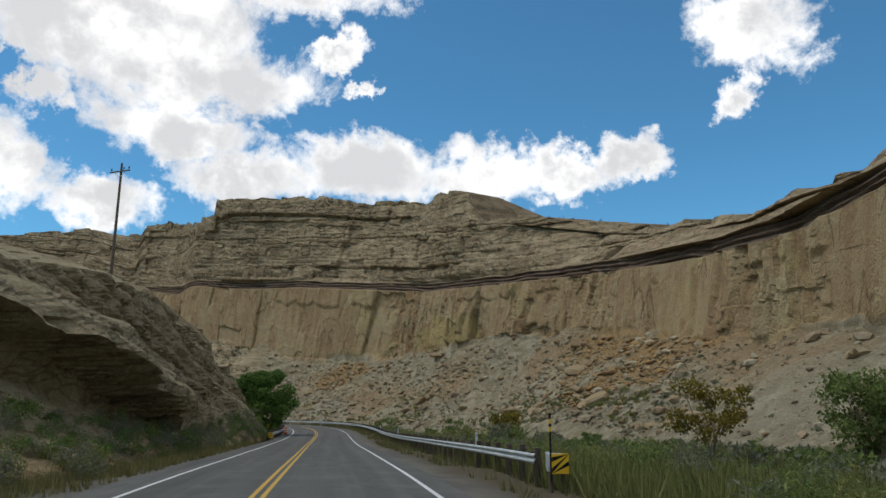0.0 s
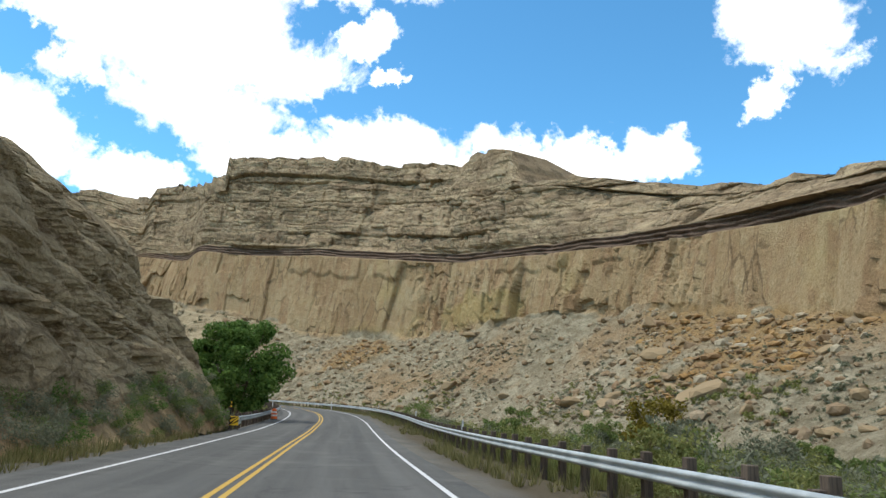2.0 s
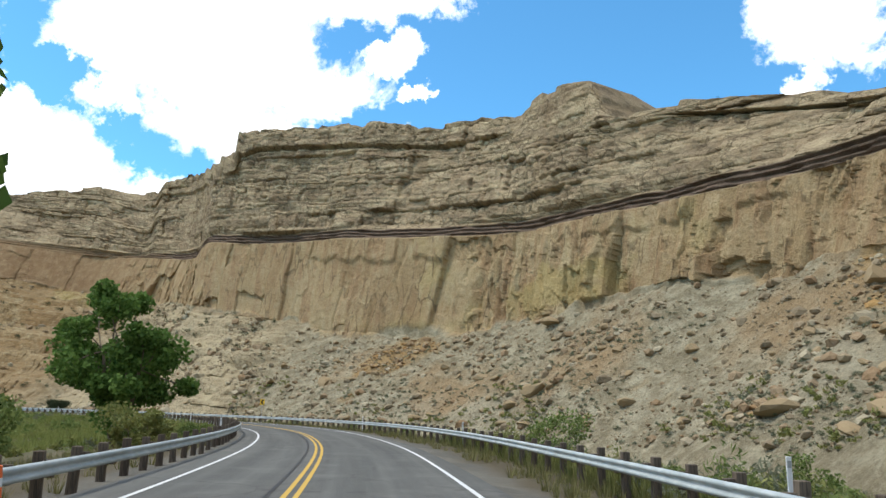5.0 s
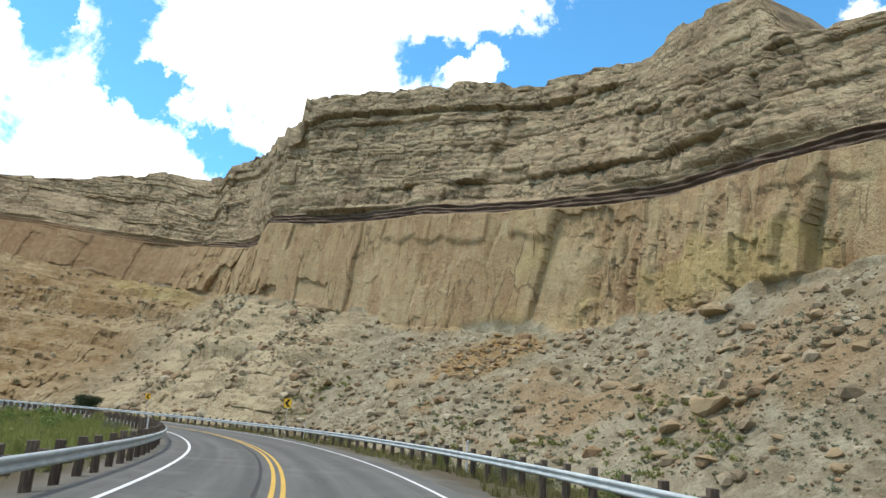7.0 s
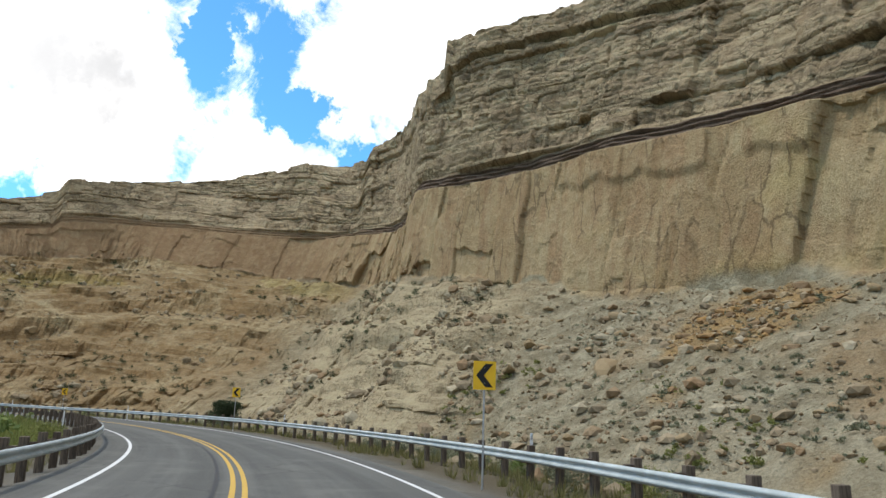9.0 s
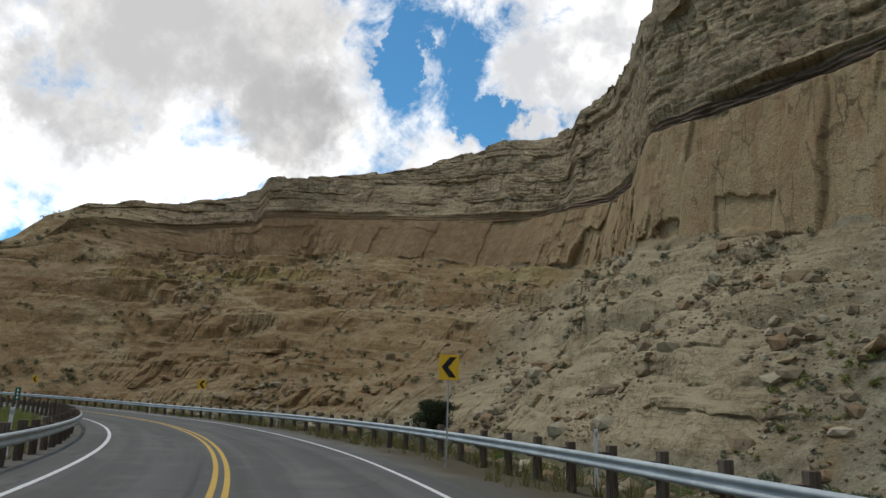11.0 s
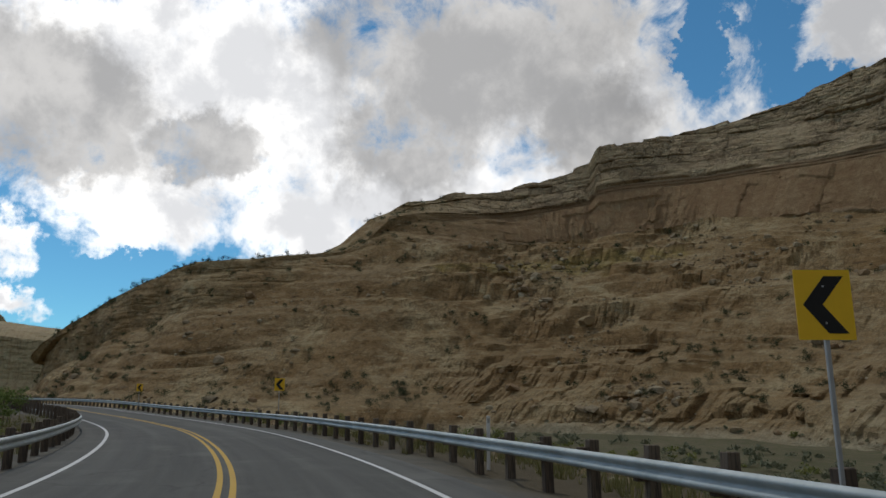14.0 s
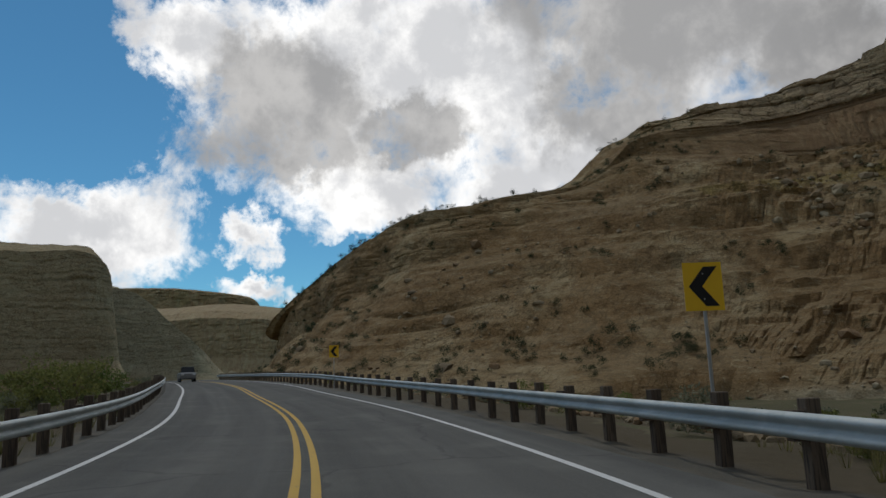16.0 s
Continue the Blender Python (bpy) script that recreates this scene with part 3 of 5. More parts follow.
def plain(name, c, rough=0.7, metal=0.0, spread=0.25, scale=6.0, bump=0.0):
    def build(n):
        where = n.add("ShaderNodeTexCoord").outputs["Object"]
        coarse, fine = n.noise(where, scale, 5.0), n.noise(where, scale * 12, 4.0, 0.65)
        f = n.math("ADD", n.math("MULTIPLY", coarse, 0.6), n.math("MULTIPLY", fine, 0.4))
        return n.mix(f, scaled(c, 1 - spread), scaled(c, 1 + spread)), (fine, bump, 0.01) if bump else None
    return surface(name, build, rough, metal)


def attr(n, key):
    return n.add("ShaderNodeAttribute", attribute_name=key).outputs["Fac"]


def cliff_paint(n):
    where = n.add("ShaderNodeTexCoord").outputs["Object"]
    zone, slick, layer, stain, run = (attr(n, k) for k in ("zone", "slick", "layer", "stain", "run"))
    big = n.noise(where, 0.045, 5.0)
    mid = n.noise(where, 0.35, 8.0, 0.62)
    fine = n.noise(where, 2.6, 7.0, 0.68)
    # beds: noise stretched along the layers; streaks: stretched down the face
    flat = n.add("ShaderNodeCombineXYZ", inputs={0: n.math("MULTIPLY", run, 0.07), 1: n.math("MULTIPLY", layer, 0.40), 2: stain}).outputs[0]
    beds = n.noise(flat, 1.0, 7.0, 0.66)
    fall = n.add("ShaderNodeCombineXYZ", inputs={0: n.math("MULTIPLY", run, 0.30), 1: n.math("MULTIPLY", layer, 0.025), 2: stain}).outputs[0]
    streak = n.noise(fall, 1.0, 7.0, 0.62)
    # joint blocks, each weathered to a tone of its own, with dark cracks between: upright below, flat above
    def jointed(across, up, bend, wide, gate):
        at = n.add("ShaderNodeCombineXYZ", inputs={0: n.math("MULTIPLY", run, across), 1: n.math("MULTIPLY", layer, up)}).outputs[0]
        at = n.vmath("ADD", at, n.vmath("MULTIPLY", n.add("ShaderNodeTexNoise", inputs={"Vector": where, "Scale": 0.22, "Detail": 5.0, "Roughness": 0.65}).outputs[1], (bend, bend, 0)))
        tone = n.add("ShaderNodeSeparateColor", inputs={0: n.add("ShaderNodeTexVoronoi", inputs={"Vector": at, "Scale": 1.0}).outputs["Color"]}).outputs[0]
        crack = n.add("ShaderNodeTexVoronoi", feature="DISTANCE_TO_EDGE", inputs={"Vector": at, "Scale": 1.0}).outputs[0]
        return tone, n.math("MULTIPLY", n.band(crack, wide * 0.3, wide, 1.0, 0.0), n.band(n.noise(where, 0.10, 5.0, 0.6), gate, gate + 0.10))

    tone_low, crack_low = jointed(0.26, 0.070, 0.6, 0.045, 0.50)
    tone_up, crack_up = jointed(0.17, 0.30, 1.0, 0.05, 0.42)
    tone_small, crack_small = jointed(0.55, 0.80, 1.4, 0.07, 0.42)
    tan = n.mix(n.band(big, 0.3, 0.7), (0.34, 0.245, 0.145, 1), (0.42, 0.325, 0.205, 1))
    tan = n.mix(n.band(stain, 0.25, 1.0), tan, (0.43, 0.355, 0.23, 1))
    lower = n.mix(n.band(streak, 0.40, 0.66), tan, (0.32, 0.215, 0.13, 1))
    lower = n.mix(n.band(streak, 0.64, 0.75, 0.0, 0.55), lower, (0.17, 0.12, 0.085, 1))
    lower = n.mix(n.band(mid, 0.45, 0.75, 0.0, 0.5), lower, (0.45, 0.37, 0.25, 1))
    lower = n.mix(n.band(n.noise(where, 0.022, 4.0), 0.60, 0.68, 0.0, 0.5), lower, (0.45, 0.37, 0.19, 1))
    upper = n.mix(n.band(beds, 0.36, 0.62), (0.275, 0.21, 0.148, 1), (0.43, 0.345, 0.24, 1))
    upper = n.mix(n.band(beds, 0.60, 0.72, 0.0, 0.75), upper, (0.46, 0.42, 0.33, 1))
    upper = n.mix(n.band(streak, 0.5, 0.7, 0.0, 0.45), upper, (0.29, 0.20, 0.125, 1))
    lower = n.mix(n.band(tone_low, 0.55, 1.0, 0.0, 0.5), lower, n.mix(1.0, lower, (0.72, 0.66, 0.60, 1), "MULTIPLY"))
    lower = n.mix(n.math("MULTIPLY", crack_low, 0.6), lower, (0.10, 0.07, 0.045, 1))
    upper = n.mix(n.band(tone_up, 0.5, 1.0, 0.0, 0.6), upper, n.mix(1.0, upper, (0.70, 0.66, 0.62, 1), "MULTIPLY"))
    upper = n.mix(n.band(tone_small, 0.6, 1.0, 0.0, 0.5), upper, n.mix(1.0, upper, (1.30, 1.30, 1.30, 1), "MULTIPLY"))
    upper = n.mix(n.math("MAXIMUM", n.math("MULTIPLY", crack_up, 0.7), n.math("MULTIPLY", crack_small, 0.5)), upper, (0.10, 0.075, 0.05, 1))
    lower = n.mix(n.math("MULTIPLY", attr(n, "ochre"), 0.55), lower, n.mix(mid, (0.33, 0.25, 0.095, 1), (0.47, 0.39, 0.19, 1)))
    seam = n.mix(n.noise(where, 1.2, 5.0), (0.105, 0.075, 0.065, 1), (0.23, 0.165, 0.13, 1))
    scree = n.mix(n.band(mid, 0.38, 0.66), (0.225, 0.195, 0.14, 1), (0.36, 0.33, 0.255, 1))
    scree = n.mix(n.band(n.noise(where, 0.028, 5.0), 0.52, 0.64, 0.0, 0.6), scree, (0.31, 0.205, 0.115, 1))
    scree = n.mix(n.band(n.noise(where, 0.016, 3.0), 0.52, 0.60, 0.0, 0.4), scree, (0.40, 0.365, 0.29, 1))
    rock = n.mix(n.band(mid, 0.36, 0.66), (0.30, 0.215, 0.13, 1), (0.44, 0.355, 0.245, 1))
    rock = n.mix(n.band(n.noise(where, 0.05, 6.0, 0.6, 0.6), 0.40, 0.60, 0.0, 0.9), rock, (0.275, 0.18, 0.098, 1))
    rock = n.mix(n.band(n.noise(where, 0.09, 5.0, 0.6), 0.60, 0.70, 0.0, 0.6), rock, (0.44, 0.385, 0.28, 1))
    c = n.mix(n.band(n.math("ADD", zone, n.math("MULTIPLY", n.math("SUBTRACT", mid, 0.5), 0.12)), 0.97, 1.03), scree, lower)
    # reddish-brown recess walls, their shade mixed into the colour
    rust = attr(n, "rust")
    c = n.mix(n.math("MULTIPLY", n.band(zone, 1.975, 1.995), n.math("SUBTRACT", 1.0, n.math("MULTIPLY", rust, 0.6))), c, seam)
    c = n.mix(n.math("MULTIPLY", rust, n.band(mid, 0.3, 0.7, 0.9, 0.5)), c, (0.215, 0.135, 0.08, 1))
    c = n.mix(n.band(zone, 2.19, 2.21), c, upper)
    c = n.mix(n.math("MULTIPLY", attr(n, "fell"), n.band(mid, 0.3, 0.6, 0.4, 0.9)), c, n.mix(n.noise(where, 0.5, 5.0), (0.25, 0.16, 0.08, 1), (0.38, 0.25, 0.11, 1)))
    rock = n.mix(n.math("MULTIPLY", attr(n, "umber"), n.band(n.noise(where, 0.04, 5.0, 0.6), 0.42, 0.58, 0.05, 0.85)), rock, n.mix(mid, (0.18, 0.112, 0.058, 1), (0.31, 0.205, 0.115, 1)))
    rock = n.mix(n.math("MULTIPLY", attr(n, "ochre"), 0.7), rock, n.mix(mid, (0.26, 0.20, 0.075, 1), (0.42, 0.34, 0.15, 1)))
    rock = n.mix(n.math("MULTIPLY", attr(n, "bleach"), 0.85), rock, n.mix(mid, (0.33, 0.28, 0.21, 1), (0.53, 0.475, 0.385, 1)))
    # thin joints along the beds of the slickrock, and pitted spots
    joint = n.noise(n.vmath("MULTIPLY", where, (0.16, 0.16, 0.75)), 1.0, 6.0, 0.6, 0.4)
    line = n.band(n.math("ABSOLUTE", n.math("SUBTRACT", joint, 0.5)), 0.004, 0.020, 0.5, 0.0)
    rock = n.mix(line, rock, (0.095, 0.062, 0.036, 1))
    rock = n.mix(n.band(n.noise(where, 1.1, 6.0, 0.66), 0.60, 0.70, 0.0, 0.7), rock, (0.13, 0.082, 0.048, 1))
    rock = n.mix(n.band(n.noise(where, 1.7, 6.0, 0.66), 0.60, 0.70, 0.0, 0.7), rock, (0.47, 0.425, 0.33, 1))
    flag = n.noise(n.vmath("MULTIPLY", where, (0.22, 0.22, 1.1)), 1.0, 7.0, 0.68, 0.3)
    rock = n.mix(n.band(flag, 0.56, 0.66, 0.0, 0.6), rock, (0.41, 0.35, 0.255, 1))
    rock = n.mix(n.band(flag, 0.34, 0.42, 0.7, 0.0), rock, (0.11, 0.072, 0.042, 1))
    rock = n.mix(n.math("MULTIPLY", crack_small, 0.45), rock, (0.09, 0.06, 0.036, 1))
    c = n.mix(slick, c, rock)
    c = n.mix(n.band(fine, 0.40, 0.68, 0.0, 0.52), c, n.mix(1.0, c, (0.50, 0.47, 0.42, 1), "MULTIPLY"))
    c = n.mix(n.band(n.noise(where, 7.0, 5.0, 0.7), 0.48, 0.68, 0.0, 0.6), c, n.mix(1.0, c, (1.38, 1.38, 1.36, 1), "MULTIPLY"))
    # slickrock faces that turn upward are coloured paler
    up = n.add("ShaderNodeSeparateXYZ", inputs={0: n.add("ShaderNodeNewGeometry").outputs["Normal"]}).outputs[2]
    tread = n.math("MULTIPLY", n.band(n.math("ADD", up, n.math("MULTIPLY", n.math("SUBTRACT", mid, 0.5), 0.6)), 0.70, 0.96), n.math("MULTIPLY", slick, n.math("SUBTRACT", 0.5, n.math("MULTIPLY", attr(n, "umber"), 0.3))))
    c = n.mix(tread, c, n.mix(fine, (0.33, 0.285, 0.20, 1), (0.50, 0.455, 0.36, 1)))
    c = n.mix(1.0, c, (0.99, 0.968, 0.85, 1), "MULTIPLY")
    c = n.mix(slick, c, n.mix(1.0, c, (0.98, 0.972, 0.90, 1), "MULTIPLY"))
    h = n.math("ADD", mid, n.math("MULTIPLY", fine, 0.45))
    return c, (h, 1.0, 0.9)


def soil_paint(n):
    where = n.add("ShaderNodeTexCoord").outputs["Object"]
    a, b, f = n.noise(where, 0.08, 6.0), n.noise(where, 0.9, 7.0, 0.65), n.noise(where, 14.0, 5.0, 0.7)
    c = n.mix(n.band(a, 0.35, 0.65), (0.085, 0.078, 0.044, 1), (0.135, 0.115, 0.07, 1))
    c = n.mix(n.band(b, 0.42, 0.62), c, (0.085, 0.088, 0.040, 1))
    c = n.mix(n.band(f, 0.4, 0.75, 0.0, 0.45), c, (0.19, 0.165, 0.115, 1))
    return c, (n.math("ADD", b, n.math("MULTIPLY", f, 0.3)), 0.9, 0.12)


def verge_paint(n):
    where = n.add("ShaderNodeTexCoord").outputs["Object"]
    a, b, f = n.noise(where, 0.35, 6.0), n.noise(where, 6.0, 6.0, 0.7), n.noise(where, 40.0, 4.0, 0.7)
    c = n.mix(n.band(a, 0.4, 0.6), (0.105, 0.10, 0.085, 1), (0.155, 0.145, 0.12, 1))
    c = n.mix(n.band(b, 0.48, 0.7), c, (0.12, 0.105, 0.075, 1))
    c = n.mix(n.band(f, 0.5, 0.7, 0.0, 0.5), c, (0.26, 0.245, 0.21, 1))
    off = n.math("ABSOLUTE", attr(n, "lane"))
    c = n.mix(n.band(n.math("ADD", off, n.math("MULTIPLY", a, 2.0)), 6.2, 7.6), c, n.mix(b, (0.062, 0.052, 0.033, 1), (0.135, 0.11, 0.07, 1)))
    return c, (n.math("ADD", b, f), 0.8, 0.03)


def asphalt_paint(n):
    where = n.add("ShaderNodeTexCoord").outputs["Object"]
    lane, run = attr(n, "lane"), attr(n, "run")
    wide = n.add("ShaderNodeCombineXYZ", inputs={0: n.math("MULTIPLY", lane, 1.3), 1: n.math("MULTIPLY", run, 0.03)}).outputs[0]
    a, g = n.noise(wide, 1.0, 6.0, 0.6), n.noise(where, 0.6, 6.0)
    f = n.noise(where, 45.0, 4.0, 0.75)
    c = n.mix(n.band(a, 0.3, 0.7), (0.082, 0.083, 0.077, 1), (0.128, 0.128, 0.118, 1))
    c = n.mix(n.band(g, 0.45, 0.75, 0.0, 0.5), c, (0.17, 0.168, 0.152, 1))
    # wheel tracks are rubbed smooth and a little darker
    off = n.math("ABSOLUTE", n.math("SUBTRACT", n.math("ABSOLUTE", n.math("SUBTRACT", n.math("ABSOLUTE", lane), 1.8)), 0.85))
    c = n.mix(n.band(off, 0.10, 0.45, 0.35, 0.0), c, (0.078, 0.079, 0.074, 1))
    v = n.add("ShaderNodeTexVoronoi", feature="DISTANCE_TO_EDGE", inputs={"Vector": n.vmath("ADD", where, n.add("ShaderNodeTexNoise", inputs={"Vector": where, "Scale": 0.9, "Detail": 5.0}).outputs[1]), "Scale": 0.16})
    seam = n.math("MULTIPLY", n.band(v.outputs[0], 0.004, 0.010, 1.0, 0.0), n.band(g, 0.42, 0.52))
    c = n.mix(n.math("MULTIPLY", seam, 0.35), c, (0.035, 0.035, 0.035, 1))
    c = n.mix(n.band(f, 0.45, 0.8, 0.0, 0.6), c, (0.21, 0.205, 0.185, 1))
    return c, (f, 0.5, 0.006)


def paint_line(name, c):
    def build(n):
        where = n.add("ShaderNodeTexCoord").outputs["Object"]
        w = n.noise(where, 7.0, 7.0, 0.72)
        k = n.mix(n.noise(where, 0.5, 4.0), scaled(c, 0.82), scaled(c, 1.05))
        return n.mix(n.band(w, 0.60, 0.70, 0.0, 0.8), k, (0.16, 0.16, 0.15, 1)), (w, 0.3, 0.004)
    return surface(name, build, 0.75)


def leaf_paint(name, dark, light, dry=None):
    def build(n):
        r = n.add("ShaderNodeNewGeometry").outputs["Random Per Island"]
        where = n.add("ShaderNodeTexCoord").outputs["Object"]
        c = n.mix(r, (*dark, 1), (*light, 1))
        if dry:
            c = n.mix(n.band(n.noise(where, 0.35, 4.0), 0.5, 0.68), c, (*dry, 1))
        return c
    m = surface(name, build, 0.7, spec=0.15)
    tree = m.node_tree
    b = next(k for k in tree.nodes if k.type == "BSDF_PRINCIPLED")
    end = next(k for k in tree.nodes if k.type == "OUTPUT_MATERIAL")
    glow = tree.nodes.new("ShaderNodeBsdfTranslucent")
    both = tree.nodes.new("ShaderNodeMixShader")
    both.inputs[0].default_value = 0.35
    tree.links.new(b.inputs["Base Color"].links[0].from_socket, glow.inputs["Color"])
    tree.links.new(b.outputs[0], both.inputs[1])
    tree.links.new(glow.outputs[0], both.inputs[2])
    tree.links.new(both.outputs[0], end.inputs["Surface"])
    return m


def galvanised(n):
    where = n.add("ShaderNodeTexCoord").outputs["Object"]
    a, f = n.noise(where, 1.4, 6.0, 0.65), n.noise(where, 30.0, 4.0, 0.7)
    c = n.mix(n.band(a, 0.35, 0.7), (0.36, 0.405, 0.405, 1), (0.50, 0.545, 0.54, 1))
    return n.mix(n.band(f, 0.55, 0.8, 0.0, 0.4), c, (0.30, 0.30, 0.29, 1)), (f, 0.15, 0.003)


def timber(n):
    where = n.add("ShaderNodeTexCoord").outputs["Object"]
    r = n.add("ShaderNodeObjectInfo").outputs["Random"]
    tall = n.vmath("MULTIPLY", where, (14, 14, 1.2))
    g = n.noise(tall, 2.0, 6.0, 0.65, 0.5)
    a = n.mix(r, (0.10, 0.075, 0.055, 1), (0.17, 0.135, 0.10, 1))
    return n.mix(n.band(g, 0.4, 0.7), a, (0.045, 0.036, 0.03, 1)), (g, 0.5, 0.01)


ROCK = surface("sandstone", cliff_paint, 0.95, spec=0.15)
SOIL = surface("valley_soil", soil_paint, 0.95, spec=0.15)
VERGE = surface("gravel_verge", verge_paint, 0.95, spec=0.15)
ASPHALT = surface("asphalt", asphalt_paint, 0.88, spec=0.1)
WHITE = paint_line("white_road_paint", (0.66, 0.67, 0.65))
YELLOW = paint_line("yellow_road_paint", (0.56, 0.36, 0.07))
STEEL = surface("galvanised_steel", galvanised, 0.55, 0.25)
TIMBER = surface("weathered_timber", timber, 0.9)
SIGN_YELLOW = plain("sign_yellow", (0.86, 0.52, 0.03), 0.45, spread=0.08)
SIGN_BLACK = plain("sign_black", (0.018, 0.018, 0.018), 0.5)
SIGN_GREEN = plain("sign_green", (0.012, 0.13, 0.085), 0.45, spread=0.08)
SIGN_BACK = plain("sign_aluminium", (0.42, 0.43, 0.43), 0.5, 0.5)
PLASTIC_WHITE = plain("white_plastic", (0.72, 0.73, 0.72), 0.5, spread=0.1)
PLASTIC_ORANGE = plain("orange_plastic", (0.72, 0.14, 0.03), 0.5, spread=0.1)
RUBBER = plain("black_rubber", (0.02, 0.02, 0.02), 0.8)
BARK = plain("bark", (0.16, 0.125, 0.09), 0.95, spread=0.4, scale=9.0, bump=0.6)
LEAF = leaf_paint("cottonwood_leaf", (0.055, 0.115, 0.024), (0.15, 0.245, 0.055))
WILLOW = leaf_paint("willow_leaf", (0.09, 0.135, 0.035), (0.22, 0.27, 0.085))
AUTUMN = leaf_paint("turning_leaf", (0.13, 0.105, 0.015), (0.24, 0.19, 0.03))
SAGE = leaf_paint("sage_leaf", (0.12, 0.135, 0.08), (0.24, 0.25, 0.165))
PALE_SAGE = leaf_paint("dry_sage_leaf", (0.20, 0.215, 0.14), (0.36, 0.37, 0.265))
JUNIPER = leaf_paint("juniper_needles", (0.025, 0.040, 0.018), (0.065, 0.08, 0.038))
RABBIT = leaf_paint("rabbitbrush_leaf", (0.13, 0.155, 0.05), (0.28, 0.28, 0.09))
MEADOW = leaf_paint("meadow_grass_blade", (0.10, 0.12, 0.034), (0.235, 0.235, 0.08))
BEND = leaf_paint("green_grass_blade", (0.13, 0.16, 0.04), (0.27, 0.29, 0.09))
GRASS = leaf_paint("dry_grass", (0.10, 0.105, 0.035), (0.24, 0.215, 0.09))
STONE = plain("talus_stone", (0.29, 0.215, 0.12), 0.95, spread=0.32, scale=0.6, bump=0.8)


def loose_stone(n):
    where = n.add("ShaderNodeTexCoord").outputs["Object"]
    r = n.add("ShaderNodeNewGeometry").outputs["Random Per Island"]
    c = n.ramp(r, [(0.0, (0.21, 0.165, 0.105)), (0.35, (0.30, 0.24, 0.155)), (0.6, (0.27, 0.18, 0.10)), (0.85, (0.36, 0.31, 0.21)), (1.0, (0.43, 0.375, 0.26))])
    f = n.noise(where, 2.2, 6.0, 0.68)
    return n.mix(n.band(f, 0.4, 0.7, 0.0, 0.6), c, n.mix(1.0, c, (0.6, 0.56, 0.5, 1), "MULTIPLY")), (f, 0.8, 0.2)


def rusty_stone(n):
    where = n.add("ShaderNodeTexCoord").outputs["Object"]
    r = n.add("ShaderNodeNewGeometry").outputs["Random Per Island"]
    c = n.ramp(r, [(0.0, (0.20, 0.135, 0.075)), (0.4, (0.31, 0.20, 0.10)), (0.7, (0.37, 0.225, 0.085)), (0.9, (0.34, 0.27, 0.165)), (1.0, (0.47, 0.41, 0.30))])
    f = n.noise(where, 2.2, 6.0, 0.68)
    return n.mix(n.band(f, 0.4, 0.7, 0.0, 0.6), c, n.mix(1.0, c, (0.6, 0.54, 0.46, 1), "MULTIPLY")), (f, 0.8, 0.2)


RUBBLE = surface("loose_stone", loose_stone, 0.95, spec=0.15)
RUSTY = surface("rusty_stone", rusty_stone, 0.95, spec=0.15)

TAR = plain("tar", (0.03, 0.03, 0.03), 0.6, spread=0.3)

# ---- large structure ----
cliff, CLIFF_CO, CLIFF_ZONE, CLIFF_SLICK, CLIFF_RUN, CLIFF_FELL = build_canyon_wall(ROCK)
NEAR_BACK = [(x - 60, y - 40, z + 8) for x, y, z in NEAR_CREST]
near_rock, NEAR_CO, NEAR_ZONE = build_rock_mass("rock_outcrop", [NEAR_TOE, NEAR_FOOT, NEAR_LIP, NEAR_CREST, NEAR_BACK], [12, 44, 34, 10], ROCK, 210, 0.5, 0.9, 0.5, 0.30, "pale sandstone outcrop beside the road", (32.0, 54.0, 7.4, 0.25, 2.7), 0.8)

# walls farther down the canyon
WEST = [
    [(-440, 40, -3), (-446, 75, -3), (-458, 106, -3), (-466, 130, -3), (-474, 146, -3), (-492, 152, -3), (-530, 140, -3)],
    [(-450, 36, 10), (-456, 70, 12), (-466, 100, 14), (-473, 126, 14), (-480, 139, 13), (-494, 143, 13), (-532, 130, 12)],
    [(-454, 32, 60), (-460, 66, 60), (-470, 97, 60), (-476, 122, 61), (-483, 134, 60), (-496, 137, 54), (-534, 124, 50)],
    [(-480, 20, 68), (-482, 50, 68), (-486, 84, 67), (-488, 112, 66), (-491, 128, 65), (-502, 130, 60), (-540, 114, 58)],
    [(-560, -20, 72), (-560, 10, 72), (-560, 40, 72), (-556, 70, 72), (-550, 90, 70), (-548, 96, 68), (-560, 80, 66)],
]
build_rock_mass("canyon_bluff", WEST, [10, 60, 26, 12], ROCK, 310, 0.9, 0.45, -0.9, 0.0, "tan sandstone bluff across the canyon", None, 0.6, 0.9)
SPUR = [
    [(-560, 100, -3), (-580, 112, -3), (-590, 130, -3), (-598, 148, -3), (-604, 166, -3), (-640, 178, -3)],
    [(-578, 92, 16), (-592, 104, 16), (-600, 124, 15), (-606, 142, 12), (-612, 160, 8), (-644, 172, 6)],
    [(-590, 86, 60), (-600, 98, 62), (-608, 120, 58), (-612, 138, 42), (-618, 155, 26), (-648, 164, 12)],
    [(-620, 70, 70), (-622, 86, 68), (-624, 108, 62), (-626, 128, 46), (-630, 146, 30), (-655, 158, 14)],
    [(-700, 40, 74), (-700, 60, 72), (-690, 84, 64), (-686, 104, 48), (-680, 130, 32), (-690, 148, 14)],
]
build_rock_mass("canyon_spur", SPUR, [10, 46, 20, 10], ROCK, 410, 1.0, 0.3, -0.9, 0.0, "pale sandstone spur with steep fluted face", None, 1.0, 1.0)
